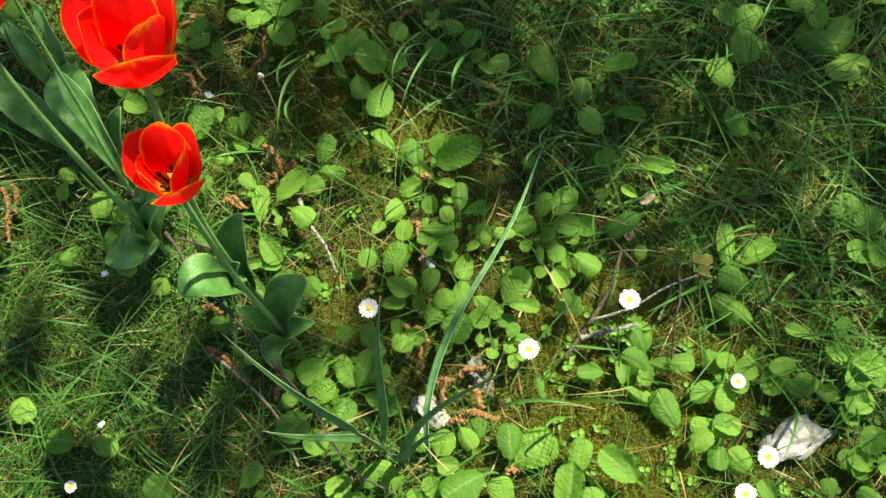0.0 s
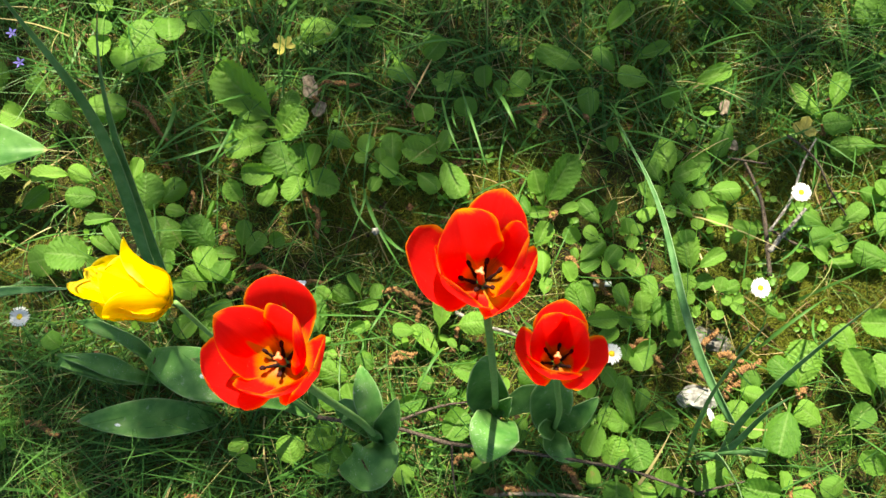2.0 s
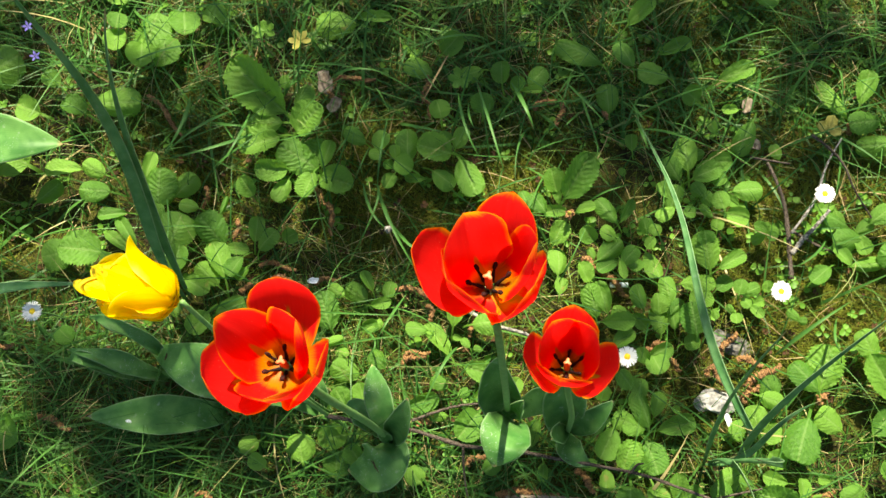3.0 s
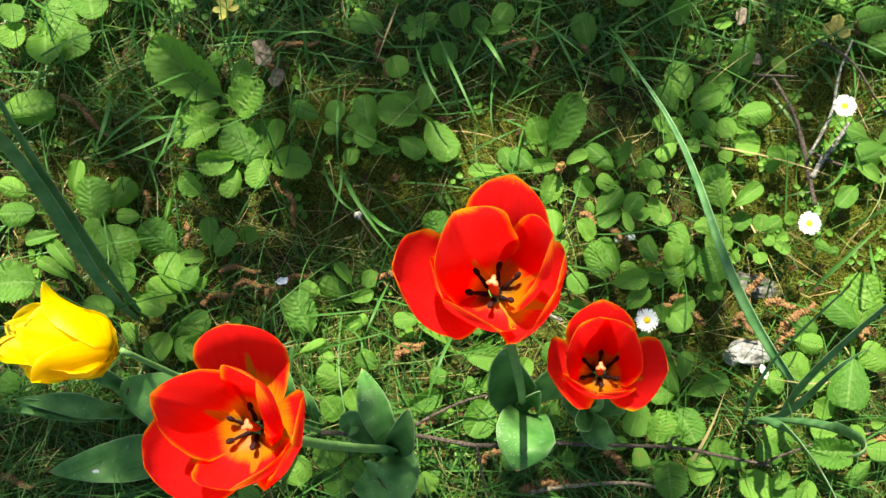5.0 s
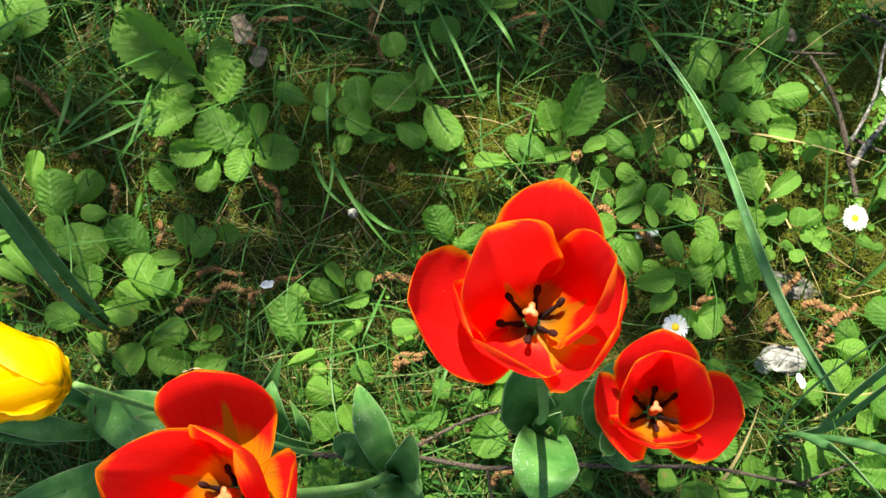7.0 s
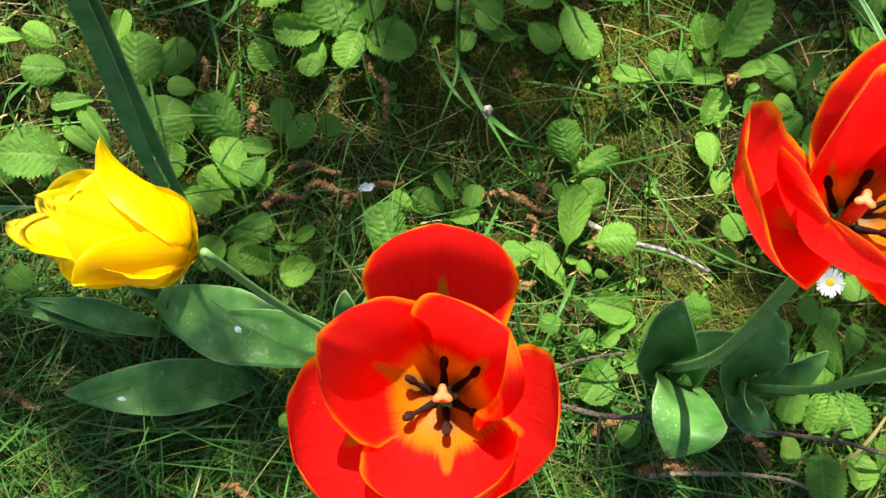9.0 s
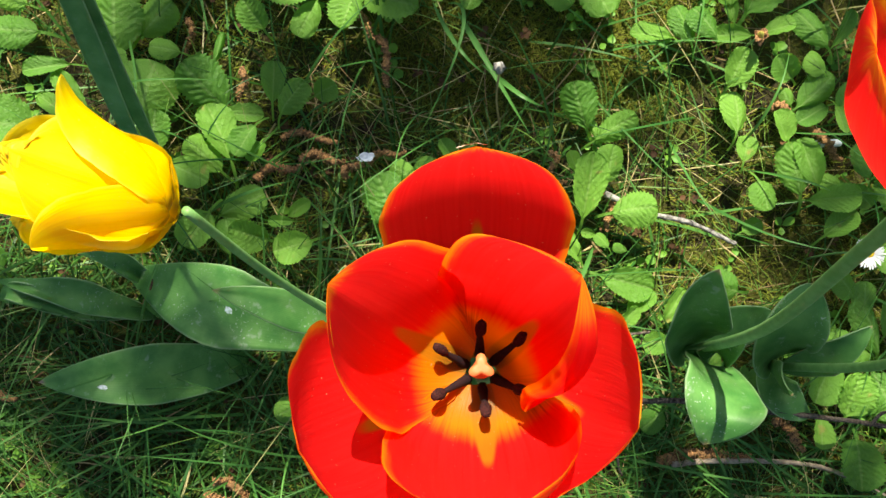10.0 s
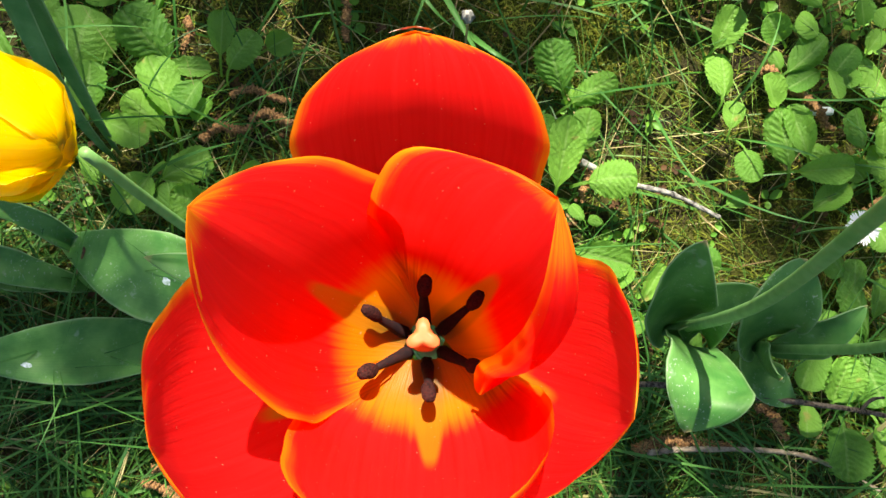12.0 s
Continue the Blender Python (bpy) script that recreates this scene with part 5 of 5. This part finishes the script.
lump("stone", -0.006, 0.012, -0.012, (0.027, 0.011, 0.007), "flat grey rough stone half sunk in moss", "stone", SLATE, 3.0, turn=-55)
lump("pale_stone", 0.292, -0.056, -0.006, (0.030, 0.018, 0.010), "pale whitish stone in the moss", "stone", STONE, 8.0, turn=20)
lump("pale_stone", -0.055, -0.022, -0.008, (0.020, 0.012, 0.006), "crumbled whitish chip of stone on the soil", "stone", STONE, 5.0, turn=-40)


def scrap(name, x, y, z, ln, wd, turn, label, category, material, curl=0.3, lift=8):
    """A small curled flake: petal, dead leaf or shred of paper."""

    def at(u, v):
        c = (u - 0.5) * 2
        half = wd * 0.5 * (1 - abs(2 * v - 1) ** 5.0) ** 0.5
        return ((v - 0.5) * ln + 0.16 * ln * noise.noise(Vector((c * 1.4, x * 70, 3.1))), c * half * (1 + 0.55 * noise.noise(Vector((v * 3.2, c, x * 50)))), curl * half * c * c + 0.10 * ln * (v - 0.4) ** 2 + 0.06 * ln * noise.noise(Vector((v * 3, c * 2, y * 60))))

    ob = new(name, grid_of(name, at, 8, 12, material))
    ob.matrix_world = pose(x, y, z, 0, -lift, turn)
    thicken(ob, 0.0005)
    return tagged(ob, label, category)


scrap("fallen_petal", -0.294, 0.323, 0.006, 0.011, 0.0055, -40, "small fallen white petal", "petal", PAPER)
scrap("fallen_petal", -0.062, -0.040, 0.004, 0.013, 0.006, 70, "small fallen white petal", "petal", PAPER)
scrap("fallen_petal", -0.389, 0.123, 0.016, 0.008, 0.006, 10, "small pale blue fallen petal", "petal", PAPER)
scrap("fallen_petal", -0.381, -0.030, 0.014, 0.009, 0.005, 30, "small fallen white petal", "petal", PAPER)
scrap("dead_leaf", -0.156, 0.485, 0.006, 0.026, 0.015, 60, "dry pale brown leaf curled on the ground", "dead leaf", DEAD_LEAF, 0.5)
scrap("dead_leaf", -0.164, 0.459, 0.004, 0.018, 0.012, 10, "dry pale brown leaf curled on the ground", "dead leaf", DEAD_LEAF, 0.5)
scrap("dead_leaf", 0.147, 0.152, 0.002, 0.016, 0.010, 100, "dry brown leaf on the soil", "dead leaf", DEAD_LEAF, 0.5)
scrap("dead_leaf", 0.170, 0.187, 0.004, 0.016, 0.010, 40, "dry brown leaf on the soil", "dead leaf", DEAD_LEAF, 0.5)
scrap("dead_leaf", -0.022, 0.090, 0.002, 0.018, 0.010, 20, "dry brown leaf on the soil", "dead leaf", DEAD_LEAF, 0.5)


def lobed_leaf(name, x, y, z, size, turn, lobes, label, category, material):
    """A palmate leaf with deep lobes on a thin stalk."""
    gz = float(ground_z(x, y))
    plant = thing(name, x, y, gz, label, category)

    def at(u, v):
        a = (u - 0.5) * 5.4
        lobe = 0.55 + 0.45 * abs(math.cos(a * lobes / 5.4 * math.pi / 1.0)) ** 0.8
        notch = 1 - 0.10 * abs(math.sin(a * lobes * 2.2))
        r = size * v * (1 - v * (1 - lobe * notch))
        lift = 0.18 * size * v * v + 0.08 * size * math.cos(a * lobes) * v + 0.06 * size * noise.noise(Vector((a * 2, v * 3, x * 90)))
        return (r * math.cos(a + radians(turn)), r * math.sin(a + radians(turn)), z - gz + lift)

    thicken(part("blade", grid_of("blade", at, 60, 7, material), plant), 0.0004)
    part("stalk", tube("stalk", [(0, 0, -0.004), (0.003, 0.002, (z - gz) * 0.5), (0, 0, z - gz)], lambda s: 0.0006, TULIP_STEM, 6, 5), plant)


lobed_leaf("yellow_leaf", 0.215, 0.116, 0.010, 0.014, 30, 3, "yellowing withered lobed leaf low on the ground", "leaf", YELLOW_LEAF)
lobed_leaf("yellow_leaf", -0.150, 0.537, 0.012, 0.013, 80, 5, "yellowing deeply lobed leaf low on the ground", "leaf", YELLOW_LEAF)
for x, y, size, turn in ((-0.173, 0.568, 0.013, 60), (-0.045, 0.395, 0.014, 200), (0.128, 0.052, 0.011, 250), (0.140, 0.046, 0.012, 330), (0.145, 0.060, 0.009, 20), (-0.118, 0.580, 0.010, 120), (-0.205, 0.050, 0.010, 300)):
    lobed_leaf("lobed_weed", x, y, 0.014, size, turn, 5, "small fresh green weed with a deeply lobed leaf", "weed", WEED)
stub = new("paper_tube", tube("paper_tube", [(-0.009, 0, 0), (0, 0, 0.0004), (0.009, 0, 0)], lambda s: 0.0026, PAPER, 8, 12))
stub.matrix_world = pose(-0.057, 0.127, 0.004, 0, 4, -38)
tagged(stub, "small white paper tube dropped among the leaves", "litter")


# ---- single stalks and small flowers ----
def stalk(name, points, width, material, label, category):
    ob = new(name, leaf_mesh(name, points, width, material, fold=0.5, widest=0.3, wave=0.0, nu=3, nv=20))
    return tagged(ob, label, category)


def grass_blade(points, width, material=GRASS_LONG, label="long bluish-green blade of grass"):
    stalk("grass_blade", points, width, material, label, "grass blade")


grass_blade([(-0.320, 0.634, 0.012), (-0.258, 0.593, 0.067), (-0.228, 0.581, 0.035)], 0.0025)
grass_blade([(-0.244, 0.516, 0.012), (-0.296, 0.510, 0.067), (-0.343, 0.511, 0.035)], 0.0030)
grass_blade([(-0.241, 0.482, 0.012), (-0.296, 0.475, 0.067), (-0.339, 0.512, 0.035)], 0.0034)
grass_blade([(-0.277, 0.523, 0.012), (-0.264, 0.482, 0.067), (-0.251, 0.488, 0.035)], 0.0034)
grass_blade([(-0.277, 0.560, 0.012), (-0.297, 0.509, 0.067), (-0.337, 0.514, 0.035)], 0.0044)
grass_blade([(-0.233, 0.509, 0.012), (-0.270, 0.461, 0.067), (-0.300, 0.469, 0.035)], 0.0030)
grass_blade([(-0.267, 0.518, 0.012), (-0.276, 0.433, 0.067), (-0.241, 0.476, 0.035)], 0.0019)
grass_blade([(-0.304, 0.481, 0.012), (-0.282, 0.461, 0.067), (-0.237, 0.470, 0.035)], 0.0025)
grass_blade([(-0.006, 0.358, 0.012), (-0.026, 0.316, 0.067), (-0.027, 0.298, 0.035)], 0.0044)
grass_blade([(0.054, 0.331, 0.012), (0.011, 0.301, 0.067), (0.005, 0.298, 0.035)], 0.0019)
grass_blade([(0.042, 0.305, 0.012), (0.010, 0.262, 0.067), (0.007, 0.235, 0.035)], 0.0025)
grass_blade([(0.038, 0.328, 0.012), (0.022, 0.273, 0.067), (0.033, 0.258, 0.035)], 0.0025)
grass_blade([(0.030, 0.289, 0.012), (-0.007, 0.277, 0.067), (-0.004, 0.282, 0.035)], 0.0019)
grass_blade([(0.077, 0.270, 0.012), (0.052, 0.237, 0.067), (0.066, 0.232, 0.035)], 0.0019)
grass_blade([(0.068, 0.248, 0.012), (0.041, 0.220, 0.067), (0.047, 0.209, 0.035)], 0.0030)
grass_blade([(-0.186, 0.363, 0.012), (-0.174, 0.336, 0.067), (-0.262, 0.305, 0.035)], 0.0025)
grass_blade([(-0.185, 0.354, 0.012), (-0.204, 0.311, 0.067), (-0.208, 0.259, 0.035)], 0.0039)
grass_blade([(-0.196, 0.318, 0.012), (-0.204, 0.275, 0.067), (-0.189, 0.267, 0.035)], 0.0034)
grass_blade([(-0.193, 0.370, 0.012), (-0.216, 0.322, 0.067), (-0.203, 0.307, 0.035)], 0.0030)
grass_blade([(-0.130, 0.410, 0.012), (-0.171, 0.365, 0.067), (-0.188, 0.349, 0.035)], 0.0025)
grass_blade([(0.012, -0.020, 0.012), (0.043, -0.012, 0.067), (0.099, -0.024, 0.035)], 0.0039)
grass_blade([(-0.544, 0.422, 0.012), (-0.498, 0.379, 0.067), (-0.491, 0.348, 0.035)], 0.0039)
grass_blade([(-0.466, 0.345, 0.012), (-0.448, 0.320, 0.067), (-0.454, 0.315, 0.035)], 0.0034)
grass_blade([(-0.316, 0.257, 0.012), (-0.275, 0.227, 0.067), (-0.255, 0.217, 0.035)], 0.0019)
grass_blade([(-0.285, 0.256, 0.012), (-0.270, 0.215, 0.067), (-0.306, 0.226, 0.035)], 0.0019)
grass_blade([(-0.222, 0.179, 0.012), (-0.240, 0.177, 0.067), (-0.290, 0.151, 0.035)], 0.0030)
grass_blade([(-0.308, 0.292, 0.012), (-0.280, 0.259, 0.067), (-0.241, 0.230, 0.035)], 0.0019)
grass_blade([(-0.229, 0.252, 0.012), (-0.266, 0.234, 0.067), (-0.279, 0.231, 0.035)], 0.0025)
grass_blade([(0.055, 0.189, 0.012), (0.057, 0.192, 0.067), (0.104, 0.216, 0.035)], 0.0019)
grass_blade([(0.130, 0.032, 0.012), (0.083, 0.030, 0.067), (0.075, 0.036, 0.035)], 0.0025)
grass_blade([(0.085, -0.031, 0.012), (0.045, -0.032, 0.067), (0.056, -0.054, 0.035)], 0.0030)
grass_blade([(-0.404, 0.475, 0.012), (-0.366, 0.441, 0.067), (-0.332, 0.415, 0.035)], 0.0014)
grass_blade([(-0.153, 0.505, 0.012), (-0.145, 0.472, 0.067), (-0.121, 0.458, 0.035)], 0.0025)
grass_blade([(-0.155, 0.481, 0.012), (-0.130, 0.465, 0.067), (-0.102, 0.434, 0.035)], 0.0030)
grass_blade([(-0.066, 0.444, 0.012), (-0.086, 0.402, 0.067), (-0.074, 0.377, 0.035)], 0.0019)
grass_blade([(-0.055, 0.369, 0.012), (-0.080, 0.341, 0.067), (-0.072, 0.336, 0.035)], 0.0025)
grass_blade([(-0.056, 0.385, 0.012), (-0.090, 0.337, 0.067), (-0.088, 0.309, 0.035)], 0.0030)
grass_blade([(-0.037, 0.425, 0.012), (-0.076, 0.395, 0.067), (-0.102, 0.390, 0.035)], 0.0019, STRAW, "dry golden blade of grass")
grass_blade([(-0.033, 0.383, 0.012), (-0.070, 0.312, 0.067), (-0.080, 0.280, 0.035)], 0.0030)
grass_blade([(-0.078, 0.154, 0.012), (-0.057, 0.114, 0.067), (0.004, 0.090, 0.035)], 0.0014)
grass_blade([(-0.112, 0.150, 0.012), (-0.103, 0.123, 0.067), (-0.090, 0.108, 0.035)], 0.0019)
grass_blade([(-0.106, 0.165, 0.012), (-0.087, 0.173, 0.067), (-0.048, 0.192, 0.035)], 0.0019)
grass_blade([(-0.103, 0.281, 0.012), (-0.086, 0.267, 0.067), (-0.050, 0.257, 0.035)], 0.0019)
grass_blade([(-0.030, 0.211, 0.012), (-0.021, 0.205, 0.067), (0.012, 0.194, 0.035)], 0.0019)

seedhead = thing("seedhead", -0.211, 0.278, float(ground_z(-0.211, 0.278)), "withered grey seedhead on a thin stalk", "seedhead")
top = Vector((0.002, 0.016, 0.100)) - Vector((0, 0, seedhead.location.z))
part("stalk", tube("stalk", [(0, 0, -0.004), top * 0.5 + Vector((0, 0.004, 0)), top], lambda s: 0.0007, STRAW, 8, 6), seedhead)
part("head", tube("head", [top - Vector((0, 0, 0.003)), top + Vector((0, 0.001, 0.002)), top + Vector((0, 0.002, 0.006))], lambda s: 0.0032 * math.sin(math.pi * (0.1 + 0.8 * s)), GREY_BARK, 10, 12, rough=0.9), seedhead)

withered = thing("withered_flower", -0.055, 0.211, float(ground_z(-0.055, 0.211)), "small withered brown flower with an orange centre", "flower")
part("stalk", tube("stalk", [(0, 0, -0.004), (0.001, 0, 0.022), (0, 0, 0.046)], lambda s: 0.0007, TULIP_STEM, 8, 6), withered)
part("head", tube("head", [(0, 0, 0.046), (0, 0, 0.048), (0, 0.001, 0.051)], lambda s: 0.0022 * math.sin(math.pi * (0.1 + 0.8 * s)), YELLOW_LEAF, 8, 12, rough=0.9), withered, "dull orange-yellow centre")
for k in range(6):
    def shrivelled(u, v, k=k):
        a, c = 1.05 * k + 0.3 * math.sin(3 * k), (u - 0.5) * 2
        r, w = 0.0065 * v * (0.8 + 0.2 * math.sin(5 * k)), 0.0022 * math.sin(math.pi * min(1, 0.15 + 0.75 * v)) * c
        return (r * math.cos(a) - w * math.sin(a), r * math.sin(a) + w * math.cos(a), 0.047 + 0.003 * v * math.sin(2 * k + 3 * v) + 0.0008 * c * c)
    thicken(part("petal", grid_of("petal", shrivelled, 4, 6, CATKIN), withered, "shrivelled brown petal"), 0.0003)


def violet(x, y, z):
    gz = float(ground_z(x, y))
    f = thing("blue_flower", x, y, gz, "small violet-blue flower on a thin stalk", "flower", "blue flowers")
    part("stalk", tube("stalk", [(0, 0, -0.004), (0.002, 0, (z - gz) * 0.5), (0, 0, z - gz)], lambda s: 0.0006, TULIP_STEM, 6, 5), f)
    for k in range(5):
        def at(u, v, k=k):
            a, c = 2 * math.pi * k / 5, (u - 0.5) * 0.9
            r = 0.0065 * v
            return (r * math.cos(a + c * math.sin(math.pi * min(1, v + 0.1))), r * math.sin(a + c * math.sin(math.pi * min(1, v + 0.1))), z - gz + 0.0015 * v)
        part("petal", grid_of("petal", at, 4, 5, VIOLET), f)


violet(-0.365, 0.720, 0.035)
violet(-0.377, 0.687, 0.035)


# ---- an unseen young tree, added so that its low branch shades part of the bed ----
tree = thing("tree", 2.50, 0.55, 0.0, "unseen young broad-leaved tree, added to shade the bed with a long low branch", "tree")
HIGH = 2.2
reach = HIGH / math.tan(radians(SUN_HEIGHT))
lean_x, lean_y = reach * math.cos(radians(SUN_AZIMUTH)), reach * math.sin(radians(SUN_AZIMUTH))


def over(x, y, z):
    """The place in the branch whose shade falls at (x, y)."""
    return Vector((x + lean_x, y + lean_y, HIGH + z)) - tree.location


part("trunk", tube("trunk", [(0, 0, -0.1), (0.02, 0.03, 0.9), (-0.03, 0.02, 1.9), (0.05, 0.08, 3.2), (0.0, 0.1, 4.2)], lambda s: 0.075 * (1.15 - 0.95 * s), GREY_BARK, 26, 12, rough=0.2), tree)
def sunlit(x, y):
    """Gaps left in the added crown where sun should fall: 1 in its gaps, 0 under thick leaves."""
    gap = 0.0
    for cx, cy, rx, ry in ((-0.22, 0.15, 0.13, 0.12), (0.03, 0.09, 0.09, 0.07), (-0.11, 0.30, 0.04, 0.04), (-0.08, 0.22, 0.05, 0.05), (0.01, -0.01, 0.05, 0.05), (-0.21, 0.46, 0.06, 0.06), (0.08, -0.10, 0.34, 0.14), (0.14, 0.03, 0.11, 0.06), (-0.28, 0.66, 0.08, 0.07), (-0.44, 0.60, 0.09, 0.13), (-0.44, 0.49, 0.05, 0.05), (-0.47, -0.06, 0.16, 0.13), (-0.56, 0.13, 0.09, 0.09), (-0.30, 0.26, 0.05, 0.04)):
        gap = max(gap, min(1.0, max(0.0, 1.6 - 1.25 * math.hypot((x - cx) / rx, (y - cy) / ry))))
    return gap


limbs = [[(0, 0.02, 1.9), (-0.5, 0.35, 2.12), over(0.42, 0.30, 0.02), over(0.10, 0.34, 0.05), over(-0.16, 0.42, 0.03), over(-0.42, 0.54, 0.0)], [over(-0.02, 0.36, 0.04), over(-0.25, 0.36, 0.06), over(-0.48, 0.33, 0.03), over(-0.68, 0.34, 0.0)], [over(0.20, 0.32, 0.04), over(0.08, 0.16, 0.08), over(-0.06, 0.02, 0.05), over(-0.20, -0.12, 0.02)], [over(0.36, 0.31, 0.0), over(0.30, 0.52, 0.08), over(0.12, 0.66, 0.10), over(-0.10, 0.76, 0.06)],
         [(0.02, 0.05, 2.6), (0.4, -0.2, 3.0), (0.8, -0.5, 3.3)], [(0.03, 0.07, 3.0), (0.3, 0.5, 3.5), (0.5, 0.9, 3.8)], [(0.03, 0.08, 3.3), (-0.1, -0.4, 3.8), (-0.2, -0.8, 4.1)]]
for ends in limbs:
    part("limb", tube("limb", ends, lambda s: 0.012 * (1.1 - 0.95 * s), GREY_BARK, 30, 8, rough=0.2), tree)
# leaves set by where their shade should land, not along the limbs
tree_leaf_at = []
while len(tree_leaf_at) < 1150:
    x, y = pick.uniform(-0.75, 0.50), pick.uniform(-0.35, 0.90)
    if pick.random() > sunlit(x, y):
        tree_leaf_at.append(over(x, y, 0) + way * pick.uniform(-0.35, 0.45))
# extra clumps over ground that needs deeper shade
for cx, cy, count in ((-0.22, -0.01, 12), (-0.50, 0.30, 14), (-0.17, 0.45, 12), (-0.08, 0.47, 16), (-0.31, 0.55, 12), (0.05, 0.27, 22), (-0.02, 0.21, 5), (-0.21, 0.37, 8), (-0.10, 0.37, 6), (0.28, 0.30, 40), (0.20, 0.13, 8)):
    tree_leaf_at += [over(cx + pick.gauss(0, 0.035), cy + pick.gauss(0, 0.035), 0) + way * pick.uniform(-0.3, 0.3) for k in range(count)]
for cx, cy, cz in ((0.8, -0.5, 3.4), (0.5, 0.9, 3.9), (-0.2, -0.8, 4.2), (0.0, 0.1, 4.3), (0.5, 0.0, 3.9)):
    tree_leaf_at += [Vector((cx + pick.gauss(0, 0.3), cy + pick.gauss(0, 0.3), cz + pick.gauss(0, 0.22))) for k in range(260)]
verts, faces = [], []
for spot in tree_leaf_at:
    a, tip_down = pick.uniform(0, 6.283), pick.uniform(-0.5, 0.2)
    out = Vector((math.cos(a), math.sin(a), tip_down)).normalized()
    side = Vector((-math.sin(a), math.cos(a), pick.uniform(-0.4, 0.4))).normalized()
    ln, n = pick.uniform(0.035, 0.065), len(verts)
    for s, w in ((0.0, 0.04), (0.25, 0.75), (0.5, 1.0), (0.78, 0.7), (1.0, 0.05)):
        for c in (-1, 0, 1):
            verts.append(spot + out * ln * (s - 0.5) + side * c * w * ln * 0.30 + Vector((0, 0, 0.006 * abs(c) - 0.01 * s * s)))
    faces += [(n + 3 * q + c, n + 3 * q + c + 1, n + 3 * q + c + 4, n + 3 * q + c + 3) for q in range(4) for c in (0, 1)]
part("crown", mesh_of("crown", verts, faces, WEED), tree, "added loose crown of small oval green leaves, spread to dapple the bed")
